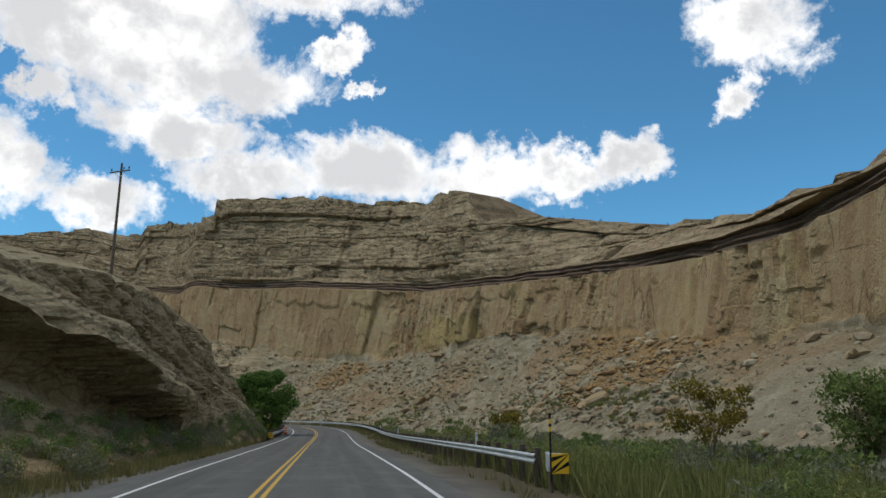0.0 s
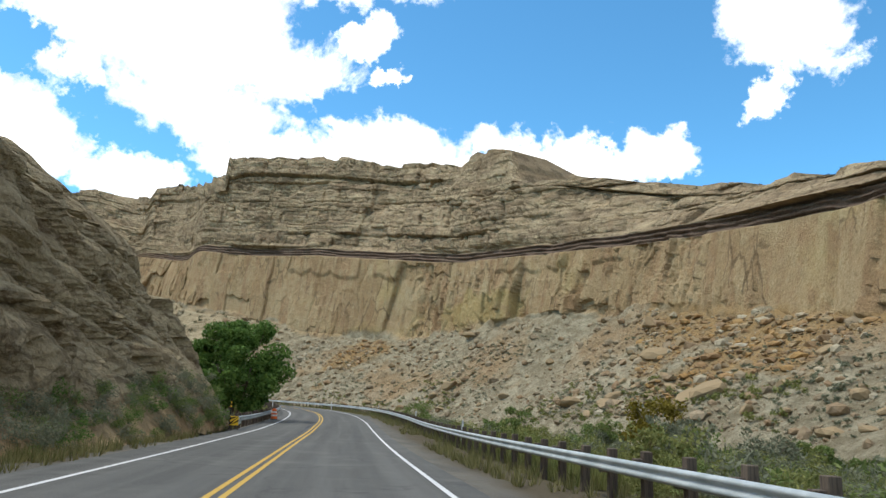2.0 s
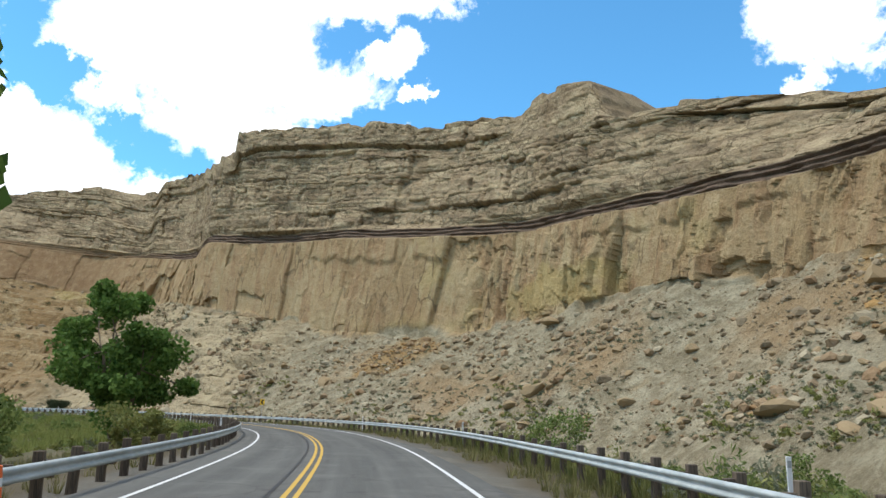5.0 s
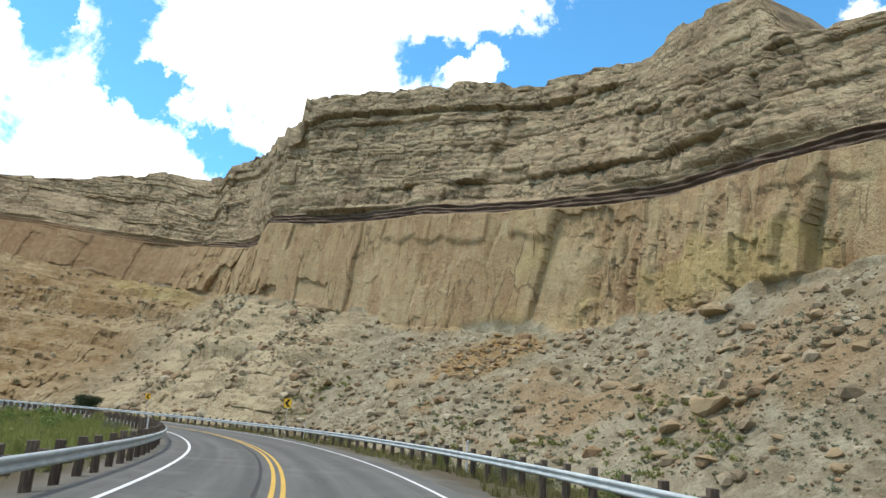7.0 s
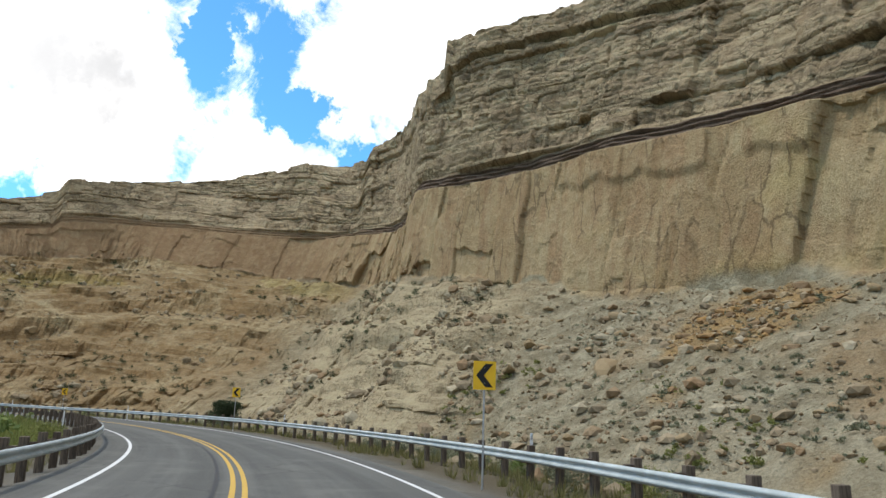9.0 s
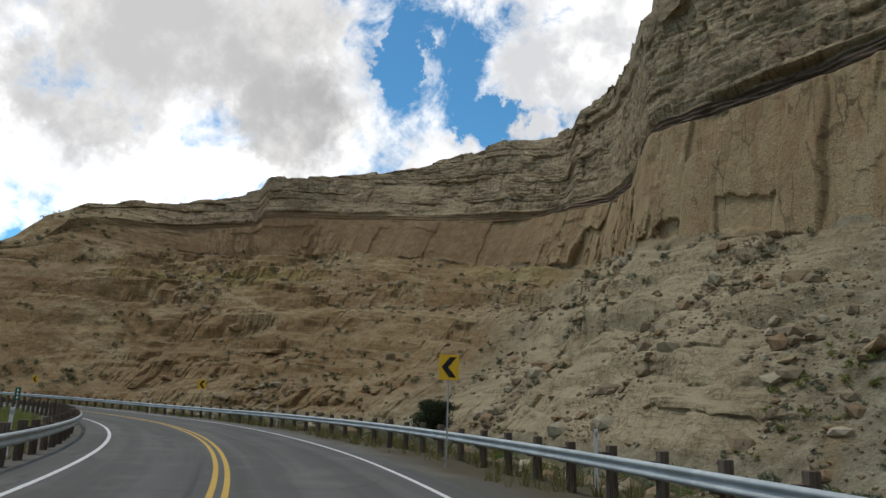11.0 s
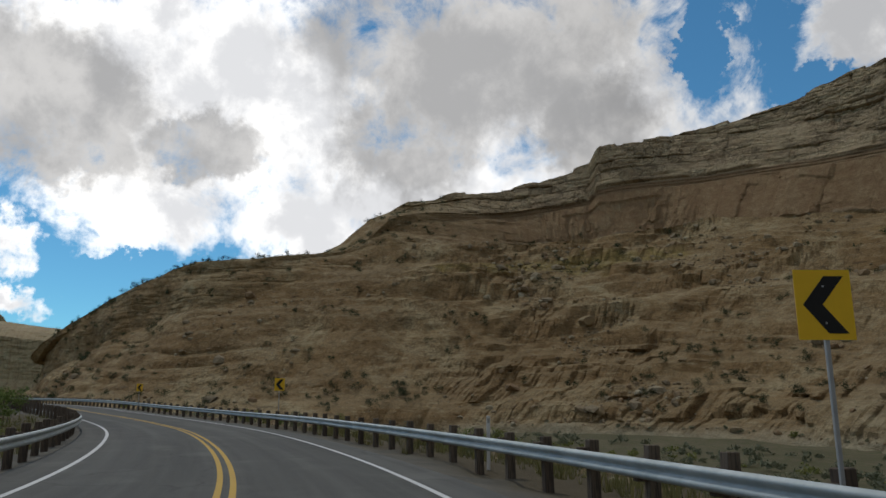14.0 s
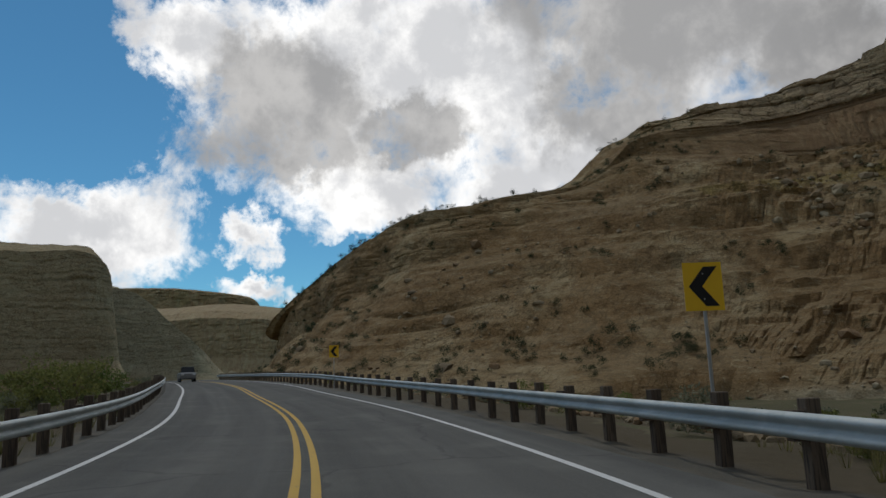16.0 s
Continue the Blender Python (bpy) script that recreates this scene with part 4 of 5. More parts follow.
PALE = [
    [(-900, -40, -3), (-905, 40, -3), (-910, 110, -3), (-915, 190, -3), (-900, 280, -3)],
    [(-925, -44, 28), (-930, 40, 28), (-936, 112, 30), (-940, 195, 28), (-925, 290, 28)],
    [(-932, -44, 66), (-937, 40, 67), (-942, 112, 72), (-946, 195, 68), (-932, 294, 66)],
    [(-960, -50, 76), (-965, 40, 77), (-970, 112, 82), (-974, 195, 78), (-960, 300, 76)],
    [(-1100, -80, 100), (-1100, 30, 100), (-1100, 112, 104), (-1110, 210, 96), (-1100, 330, 96)],
]
build_rock_mass("far_canyon_wall", PALE, [8, 26, 12, 12], ROCK, 510, 2.5, 0.6, 1.2, 0.0, "sunlit pale canyon wall in the distance", None, 0.8, 0.3)
MESA = [
    [(-1280, -220, 40), (-1330, -90, 40), (-1350, 0, 40), (-1365, 90, 40), (-1372, 135, 40), (-1376, 175, 40)],
    [(-1370, -230, 110), (-1395, -80, 112), (-1412, 0, 110), (-1424, 90, 104), (-1430, 122, 92), (-1436, 158, 60)],
    [(-1390, -234, 160), (-1408, -76, 164), (-1424, 0, 162), (-1437, 92, 150), (-1442, 120, 128), (-1446, 142, 100)],
    [(-1430, -240, 170), (-1440, -70, 170), (-1450, 2, 167), (-1460, 92, 154), (-1462, 116, 132), (-1464, 134, 112)],
    [(-1700, -280, 172), (-1700, -70, 172), (-1700, 0, 170), (-1690, 80, 156), (-1680, 100, 134), (-1670, 120, 112)],
]
build_rock_mass("distant_mesa", MESA, [12, 20, 10, 6], ROCK, 610, 4.0, 2.5, 2.0, 0.0, "flat-topped mesa far off", None, 0.0, 0.4)

# ground sheet: fine round the road, coarse out to the horizon
ax = np.concatenate([[-4500, -3000, -2000, -1200, -800], np.linspace(-500, 150, 218), [300, 600, 1200, 2500, 4500]])
ay = np.concatenate([[-4500, -2500, -1200, -500, -250], np.linspace(-120, 480, 201), [650, 900, 1500, 2800, 4500]])
gx, gy = np.meshgrid(ax, ay)
tagged(grid_mesh("ground", np.stack([gx, gy, ground_height(gx, gy)], -1), SOIL), "dry valley floor of soil, grass and scrub", "ground", kind="structure")


def strip(name, lats, ups, mat, s0=0.0, s1=None, step=1.0, label="", category="", rough=0.0, shift=None):
    """A ribbon along the road. shift(s): how far it lies off to the left, where that changes on the way."""
    s = np.arange(s0, s1 if s1 else len(LINE) - 1, step)
    off = shift(s) if shift else 0 * s
    co = np.stack([beside(s, lat + off, up) for lat, up in zip(lats, ups)], 1)
    if rough:
        w = np.sin(np.linspace(0, math.pi, len(lats)))[None]
        co[..., 2] += rough * w * fbm(co[..., 0] / 1.6, co[..., 1] / 1.6, co[..., 0] * 0, 3, 9)
    lane = np.broadcast_to(np.asarray(lats, float)[None], co.shape[:2])
    run = np.broadcast_to(s[:, None], co.shape[:2])
    return tagged(grid_mesh(name, co, mat, {"lane": lane, "run": run}), label, category, kind="structure")


def crown(s):
    """The painted middle lies a little left of the road's middle until the bend's end."""
    return np.interp(s, [60, 300, 345], [0.25, 0.18, 0.0])


def right_edge(s):
    return np.interp(s, [60, 300, 335], [-4.0, -3.98, -3.68])


def left_edge(s):
    return np.interp(s, [60, 340], [3.50, 3.64])


EDGE = 4.75
strip("road", np.linspace(-EDGE, EDGE, 13), [0.0] * 13, ASPHALT, label="worn grey two-lane asphalt road", category="road")
for side in (-1, 1):
    lats = [side * v for v in (EDGE - 0.02, 4.9, 5.25, 5.8, 6.5, 7.3, 8.2, 9.2, 10.4, 11.8, 13.5)]
    ups = [-0.02, -0.05, -0.09, -0.12, -0.16, -0.20, -0.26, -0.34, -0.46, -0.64, -1.1]
    strip("verge", lats, ups, VERGE, step=0.5, rough=0.10, label="gravel verge along the road with dry weeds", category="verge")
    strip("edge_line", [-0.065, 0.065], [0.006, 0.006], WHITE, label="white painted edge line on the road", category="road marking", shift=right_edge if side < 0 else left_edge)
    strip("centre_line", [side * 0.07, side * 0.19], [0.006, 0.006], YELLOW, shift=crown, label="yellow painted centre line on the road", category="road marking")
strip("tar_seam", [0.46, 0.57], [0.004, 0.004], TAR, 130.0, 300.0, shift=crown, label="black tar seam beside the centre line", category="road marking")

# ---- things along the road ----


def part(name, bm, mat, parent=None, label=""):
    """Links a bmesh as one mesh object under a thing or under a part."""
    me = bpy.data.meshes.new(name)
    bm.to_mesh(me)
    bm.free()
    me.materials.append(mat)
    ob = new(name, me)
    if parent:
        ob.parent = parent
    if label:
        ob["label"] = label
    return ob


def box(bm, size, at=(0, 0, 0), bevel=0.0):
    before = set(bm.verts)
    made = bmesh.ops.create_cube(bm, size=1.0)["verts"]
    bmesh.ops.scale(bm, vec=size, verts=made)
    if bevel:
        bmesh.ops.bevel(bm, geom=list({e for v in made for e in v.link_edges}), offset=bevel, segments=1, affect="EDGES")
    made = [v for v in bm.verts if v not in before]
    bmesh.ops.translate(bm, vec=at, verts=made)
    return made


def rod(bm, r0, r1, p0, p1, sides=10):
    p0, p1 = Vector(p0), Vector(p1)
    d = p1 - p0
    m = Matrix.Translation((p0 + p1) / 2) @ d.to_track_quat("Z", "Y").to_matrix().to_4x4()
    return bmesh.ops.create_cone(bm, cap_ends=True, segments=sides, radius1=r0, radius2=r1, depth=d.length, matrix=m)["verts"]


def heading(s):
    a = np.array([np.interp(s, np.arange(len(LINE)), AHEAD[:, k]) for k in (0, 1)])
    return math.degrees(math.atan2(-a[0], a[1]))


def thing(name, at, turn, label, category, group=""):
    ob = new(name)
    ob.matrix_basis = pose(*at, 0, 0, turn)
    return tagged(ob, label, category, group)


def build_rail(side, lat, s0, s1, label):
    """A W-beam guardrail on timber posts. side: +1 where the traffic is to its left as one drives."""
    # the beam's section: out towards the road, up
    sect = [(0.0, 0.0), (0.055, 0.03), (0.078, 0.065), (0.055, 0.105), (0.012, 0.135), (0.0, 0.155), (0.012, 0.175), (0.055, 0.205), (0.078, 0.245), (0.055, 0.28), (0.0, 0.31)]
    rail = thing("guardrail", beside(s0, lat(s0)), 0, label, "guardrail")
    base = Vector(beside(s0, lat(s0)).tolist())
    s = np.arange(s0, s1, 0.9525)
    for j in range(0, len(s) - 1, 8):
        part_s = s[j:j + 9]
        if len(part_s) < 2:
            continue
        bm = bmesh.new()
        lines = []
        for thick in (0.0, -0.004):
            for o, u in sect:
                p = beside(part_s, lat(part_s) + side * (o + thick), 0.45 + u)
                lines.append([bm.verts.new(Vector(v.tolist()) - base) for v in p])
        m = len(sect)
        for k in range(m - 1):
            for i in range(len(part_s) - 1):
                bm.faces.new((lines[k][i], lines[k][i + 1], lines[k + 1][i + 1], lines[k + 1][i]))
                bm.faces.new((lines[m + k][i], lines[m + k + 1][i], lines[m + k + 1][i + 1], lines[m + k][i + 1]))
        for i in range(len(part_s) - 1):
            for a, b in ((0, m), (m - 1, 2 * m - 1)):
                bm.faces.new((lines[a][i], lines[b][i], lines[b][i + 1], lines[a][i + 1]))
        for f in bm.faces:
            f.smooth = True
        bmesh.ops.recalc_face_normals(bm, faces=bm.faces)
        beam = part("beam", bm, STEEL, rail)
    bm = bmesh.new()
    box(bm, (0.20, 0.18, 1.75), (0, 0, 0.06), 0.012)
    post = part("post", bm, TIMBER)
    bm = bmesh.new()
    box(bm, (0.19, 0.15, 0.36), (0, 0, 0.0), 0.01)
    block = part("blockout", bm, TIMBER)
    meshes = post.data, block.data
    bpy.data.objects.remove(post)
    bpy.data.objects.remove(block)
    rng = random.Random(int(s0))
    for k in np.arange(s0 + 0.95, s1 - 0.5, 1.905):
        h = heading(k)
        for name, me, off, up in (("post", meshes[0], -0.30, 0.0), ("blockout", meshes[1], -0.10, 0.60)):
            ob = new(name, me)
            ob.parent = rail
            p = beside(k, lat(k) + side * off, up + rng.uniform(-0.03, 0.03)) - np.array(base)
            ob.matrix_basis = pose(*p, rng.uniform(-1.5, 1.5), rng.uniform(-1.5, 1.5), h + rng.uniform(-3, 3))
    return rail


def rail_r(s):
    """How far the outer guardrail stands from the middle line."""
    return np.interp(s, [80, 95, 130, 250, 310, 335, 365, 420], [-7.6, -7.7, -7.7, -8.0, -7.7, -6.5, -5.7, -5.5])


def rail_l(s):
    return np.interp(s, [140, 420], [4.85, 4.85])


build_rail(1, rail_r, 82.0, 492.0, "galvanised steel guardrail on weathered timber posts")
build_rail(-1, rail_l, 142.0, 470.0, "galvanised steel guardrail on timber posts inside the bend")


def chevron_sign(at, turn, post_len):
    t = thing("chevron_sign", at, turn, "yellow chevron sign with a black arrow on a steel post", "road sign", "chevrons round the bend")
    bm = bmesh.new()
    box(bm, (0.61, 0.012, 0.76), (0, 0, 0), 0.0)
    part("panel", bm, SIGN_YELLOW, t)
    bm = bmesh.new()
    w, h, k = 0.23, 0.31, 0.21
    pts = [(-w, 0), (w - k, h), (w, h), (-w + k, 0), (w, -h), (w - k, -h)]
    front = [bm.verts.new((x, -0.011, z)) for x, z in pts]
    back = [bm.verts.new((x, -0.0065, z)) for x, z in pts]
    bm.faces.new((front[0], front[1], front[2], front[3]))
    bm.faces.new((front[0], front[3], front[4], front[5]))
    for i in range(6):
        bm.faces.new((front[i], front[(i + 1) % 6], back[(i + 1) % 6], back[i]))
    bmesh.ops.recalc_face_normals(bm, faces=bm.faces)
    part("arrow", bm, SIGN_BLACK, t, "black left-pointing chevron")
    bm = bmesh.new()
    box(bm, (0.045, 0.045, post_len), (0, 0.03, 0.36 - post_len / 2), 0.004)
    part("post", bm, SIGN_BACK, t)
    for z in (-0.2, 0.2):
        bm = bmesh.new()
        rod(bm, 0.012, 0.012, (0, -0.014, z), (0, 0.06, z), 6)
        part("bolt", bm, SIGN_BACK, t)
    return t


for x, y, z in ((-46.66, 192.86, 2.05), (-77.47, 222.10, 1.93), (-116.78, 239.88, 1.78), (-156.94, 243.73, 2.17), (-193.69, 238.10, 2.82)):
    s, _, _ = along(np.array([x]), np.array([y]))
    chevron_sign((x, y, z), heading(float(s[0]) - 26), z + 3.6)


def hazard_panel(s, lat, tall):
    """The end of a guardrail: a steel impact head with a striped face, and a thin marker post with bands."""
    t = thing("guardrail_end", beside(s, lat), heading(s), "steel guardrail end with a black and yellow striped face", "guardrail end")
    bm = bmesh.new()
    box(bm, (0.46, 0.62, 0.50), (0, 0.34, 0.55), 0.02)
    part("impact_head", bm, STEEL, t, "boxy galvanised steel impact head")
    for z in (0.36, 0.74):
        bm = bmesh.new()
        box(bm, (0.10, 1.1, 0.05), (0.12, 1.18, z), 0.006)
        part("guide_rail", bm, STEEL, t)
    for y in (0.9, 1.6):
        bm = bmesh.new()
        box(bm, (0.14, 0.05, 0.46), (0.12, y, 0.55), 0.006)
        part("strap", bm, STEEL, t)
    bm = bmesh.new()
    box(bm, (0.50, 0.03, 0.55), (0, 0.012, 0.55), 0.006)
    panel = part("panel", bm, SIGN_YELLOW, t)
    for k in (-1, 0, 1):
        bm = bmesh.new()
        lo, w = k * 0.30, 0.13
        pts = []
        for x, z in ((-0.25, lo - 0.25), (0.25, lo + 0.25), (0.25, lo + 0.25 + w), (-0.25, lo - 0.25 + w)):
            pts.append((x, min(max(z, -0.27), 0.27)))
        if abs(pts[0][1] - pts[3][1]) < 1e-4 and abs(pts[1][1] - pts[2][1]) < 1e-4:
            bm.free()
            continue
        vs = [bm.verts.new((x, -0.008, 0.55 + z)) for x, z in pts]
        bm.faces.new(vs)
        bmesh.ops.solidify(bm, geom=bm.faces[:], thickness=0.003)
        part("stripe", bm, SIGN_BLACK, panel)
    for x in (-0.18, 0.18):
        bm = bmesh.new()
        box(bm, (0.10, 0.10, 0.9), (x, 0.34, 0.0), 0.008)
        part("leg", bm, TIMBER, t)
    bm = bmesh.new()
    box(bm, (0.06, 0.03, tall), (-0.27, 0.02, tall / 2 + 0.05), 0.004)
    post = part("marker_post", bm, SIGN_BLACK, t, "thin black marker post")
    for k in (0, 1):
        bm = bmesh.new()
        box(bm, (0.066, 0.036, 0.13), (-0.27, 0.02, tall - 0.18 - 0.22 * k), 0.004)
        part("reflector", bm, SIGN_YELLOW, post, "yellow reflective band")
    return t


hazard_panel(80.4, float(rail_r(83)) - 0.25, 1.9)
hazard_panel(141.3, 4.70, 1.8)


def delineator(s, lat):
    t = thing("delineator_post", beside(s, lat, -0.2), heading(s), "white plastic delineator post behind the guardrail", "road post", "delineators")
    bm = bmesh.new()
    box(bm, (0.10, 0.025, 1.45), (0, 0, 0.72), 0.008)
    part("blade", bm, PLASTIC_WHITE, t)
    bm = bmesh.new()
    box(bm, (0.075, 0.008, 0.12), (0, -0.018, 1.32), 0.002)
    part("reflector", bm, SIGN_BACK, t)
    return t


for s in (95.2, 136, 164, 196, 228, 261, 294, 327, 352):
    delineator(s, float(rail_r(s)) - 0.75)
for s in (196, 250, 300):
    delineator(s, float(rail_l(s)) + 0.75)


def traffic_drum(at):
    t = thing("traffic_drum", at, 20, "orange and white striped plastic traffic drum", "traffic drum")
    for k, (z0, z1, r0, r1, mat) in enumerate(((0.08, 0.30, 0.29, 0.275, PLASTIC_ORANGE), (0.30, 0.44, 0.275, 0.265, PLASTIC_WHITE), (0.44, 0.60, 0.265, 0.25, PLASTIC_ORANGE), (0.60, 0.74, 0.25, 0.24, PLASTIC_WHITE), (0.74, 0.92, 0.24, 0.22, PLASTIC_ORANGE))):
        bm = bmesh.new()
        rod(bm, r0, r1, (0, 0, z0), (0, 0, z1 - 0.004), 20)
        part("band", bm, mat, t)
    bm = bmesh.new()
    rod(bm, 0.36, 0.30, (0, 0, 0), (0, 0, 0.08), 20)
    part("base", bm, RUBBER, t)
    bm = bmesh.new()
    box(bm, (0.22, 0.03, 0.06), (0, 0, 0.95), 0.01)
    part("handle", bm, PLASTIC_ORANGE, t)
    return t


def road_square(s, lat, up=0.0):
    return tuple(beside(s, lat, up).tolist())


traffic_drum(road_square(164.0, 4.42, -0.01))


def mile_sign(at, turn):
    t = thing("mile_marker", at, turn, "small green mile marker sign on a thin steel post", "road sign")
    bm = bmesh.new()
    box(bm, (0.30, 0.01, 0.75), (0, 0, 1.75), 0.0)
    part("panel", bm, SIGN_GREEN, t)
    for z in (1.95, 1.74, 1.53):
        bm = bmesh.new()
        box(bm, (0.10, 0.004, 0.14), (0, -0.008, z))
        part("figure", bm, PLASTIC_WHITE, t)
    bm = bmesh.new()
    box(bm, (0.05, 0.04, 2.6), (0, 0.028, 0.8), 0.004)
    part("post", bm, SIGN_BACK, t)
    return t


mile_sign(road_square(330.0, 7.6, -0.3), heading(305))


def utility_pole(at, turn):
    t = thing("utility_pole", at, turn, "weathered wooden utility pole with a crossarm on the rocks", "utility pole")
    bm = bmesh.new()
    rod(bm, 0.17, 0.11, (0, 0, -1.5), (0, 0, 12.0), 12)
    part("pole", bm, TIMBER, t)
    bm = bmesh.new()
    box(bm, (2.5, 0.10, 0.13), (0, -0.14, 11.1), 0.01)
    arm = part("crossarm", bm, TIMBER, t)
    for x in (-1.1, 1.1, 0.45):
        bm = bmesh.new()
        rod(bm, 0.02, 0.02, (x, -0.14, 11.16), (x, -0.14, 11.34), 8)
        rod(bm, 0.075, 0.05, (x, -0.14, 11.30), (x, -0.14, 11.50), 10)
        part("insulator", bm, SIGN_BLACK, arm)
    for x in (-1, 1):
        bm = bmesh.new()
        rod(bm, 0.02, 0.02, (x * 0.75, -0.14, 11.05), (0, -0.12, 10.5), 6)
        part("brace", bm, STEEL, t)
    return t


utility_pole((-32.6, 69.2, 15.6), -20)


def far_car(at, turn):
    t = thing("car", at, turn, "dark silver sport utility car far down the road", "car")
    paint = plain("car_paint", (0.25, 0.26, 0.27), 0.3, 0.4, 0.05)
    glass = plain("car_glass", (0.02, 0.025, 0.03), 0.1, 0.0, 0.1)
    bm = bmesh.new()
    box(bm, (1.85, 4.6, 0.75), (0, 0, 0.72), 0.12)
    part("body", bm, paint, t)
    bm = bmesh.new()
    vs = box(bm, (1.6, 2.7, 0.65), (0, -0.25, 1.42))
    for v in vs:
        if v.co.z > 1.5:
            v.co.x *= 0.86
            v.co.y *= 0.8
    part("cabin", bm, glass, t)
    bm = bmesh.new()
    box(bm, (1.36, 2.0, 0.05), (0, -0.2, 1.77), 0.015)
    part("roof", bm, paint, t)
    for x in (-0.8, 0.8):
        for y in (-1.4, 1.4):
            bm = bmesh.new()
            rod(bm, 0.34, 0.34, (x - 0.11, y, 0.34), (x + 0.11, y, 0.34), 18)
            w = part("wheel", bm, RUBBER, t)
            bm = bmesh.new()
            rod(bm, 0.2, 0.2, (x - 0.12, y, 0.34), (x + 0.12, y, 0.34), 12)
            part("rim", bm, STEEL, w)
    for x in (-0.65, 0.65):
        bm = bmesh.new()
        box(bm, (0.34, 0.06, 0.14), (x, -2.3, 0.85), 0.02)
        part("headlight", bm, PLASTIC_WHITE, t)
    return t


far_car(road_square(462.0, 1.8, 0.0), heading(462.0))

# ---- stones and plants ----
rng = np.random.default_rng(7)


def raw_mesh(name, verts, faces, mat, smooth_faces=False):
    """A mesh from arrays of points and of triangles or quads."""
    me = bpy.data.meshes.new(name)
    n = faces.shape[1]
    me.vertices.add(len(verts))
    me.vertices.foreach_set("co", verts.reshape(-1).astype(np.float32))
    me.loops.add(faces.size)
    me.loops.foreach_set("vertex_index", faces.reshape(-1).astype(np.int32))
    me.polygons.add(len(faces))
    me.polygons.foreach_set("loop_start", np.arange(0, faces.size, n, dtype=np.int32))
    me.polygons.foreach_set("use_smooth", np.full(len(faces), smooth_faces))
    me.update(calc_edges=True)
    me.materials.append(mat)
    return me


def turned(n):
    """n random turns about z."""
    a = rng.uniform(0, 2 * math.pi, n)
    m = np.zeros((n, 3, 3))
    m[:, 0, 0], m[:, 0, 1], m[:, 1, 0], m[:, 1, 1], m[:, 2, 2] = np.cos(a), -np.sin(a), np.sin(a), np.cos(a), 1
    return m


def strewn(kinds, at, size, squash=(1, 1, 1)):
    """Copies of the kinds (points, faces) at the places, joined into one pair of arrays."""
    vs, fs, base = [], [], 0
    pick = rng.integers(0, len(kinds), len(at))
    for k, (v, f) in enumerate(kinds):
        m = pick == k
        n = int(m.sum())
        if not n:
            continue
        scale = size[m][:, None, None] * (1 + rng.uniform(-0.25, 0.25, (n, 1, 3))) * np.asarray(squash)
        p = np.einsum("nij,nvj->nvi", turned(n), v[None] * scale) + at[m][:, None]
        vs.append(p.reshape(-1, 3))
        fs.append((f[None] + (np.arange(n) * len(v))[:, None, None] + base).reshape(-1, f.shape[1]))
        base += n * len(v)
    return np.concatenate(vs), np.concatenate(fs)


def stone_shape(seed, level=2):
    """A stone broken along flat planes."""
    bm = bmesh.new()
    bmesh.ops.create_icosphere(bm, subdivisions=level, radius=1.0)
    r = random.Random(seed)
    planes = []
    for _ in range(9):
        d = Vector((r.gauss(0, 1), r.gauss(0, 1), r.gauss(0, 1))).normalized()
        planes.append((d, r.uniform(0.45, 0.85)))
    for v in bm.verts:
        for d, k in planes:
            over = v.co.dot(d) - k
            if over > 0:
                v.co -= d * over
        v.co *= 1 + 0.06 * noise.noise(v.co * 2.3 + Vector((seed, 0, 0)))
        v.co.z *= 0.72
    vs = np.array([v.co[:] for v in bm.verts])
    bm.verts.ensure_lookup_table()
    fs = np.array([[v.index for v in f.verts] for f in bm.faces])
    bm.free()
    return vs, fs


STONES = [stone_shape(k, 1) for k in range(8)]
BOULDERS = [stone_shape(40 + k, 2) for k in range(8)]

# places on the slopes below the cliff
def slope_places(n, want_slick, lo=0.02, hi=1.0, s_lo=0, fell=0.0):
    m = (CLIFF_ZONE > lo) & (CLIFF_ZONE < hi) & ((CLIFF_SLICK > 0.4) if want_slick else (CLIFF_SLICK < 0.5))
    i = np.argwhere(m & (CLIFF_RUN > s_lo) & (CLIFF_FELL >= fell))
    i = i[rng.integers(0, len(i), n)]
    return CLIFF_CO[i[:, 0], i[:, 1]] + rng.uniform(-0.2, 0.2, (n, 3)) * (1, 1, 0)


def patchy(p, scale, seed, cut):
    return p[fbm(p[:, 0] / scale, p[:, 1] / scale, p[:, 2] / scale, 3, seed) > cut]


p = np.concatenate([slope_places(11000, False), patchy(slope_places(12000, False), 14, 3, 0.25)])
size = np.clip(0.12 * (1 + rng.pareto(1.9, len(p))), 0.09, 1.3)
p[:, 2] += size * 0.12
v, f = strewn(STONES, p, size)
tagged(new("talus_rubble", raw_mesh("talus_rubble", v, f, RUBBLE)), "broken tan sandstone rubble strewn over the slope", "rubble", kind="stuff")
p = patchy(slope_places(24000, True, 0.03, 1.0), 16, 4, 0.08)
p = p[(p[:, 0] > -232) | (p[:, 1] > 335) | (rng.uniform(0, 1, len(p)) < 0.12)]
size = np.clip(0.17 * (1 + rng.pareto(1.8, len(p))), 0.13, 1.9)
p[:, 2] += size * 0.1
v, f = strewn(STONES, p, size)
tagged(new("ledge_rubble", raw_mesh("ledge_rubble", v, f, RUBBLE)), "loose stones lying on the slickrock ledges", "rubble", kind="stuff")

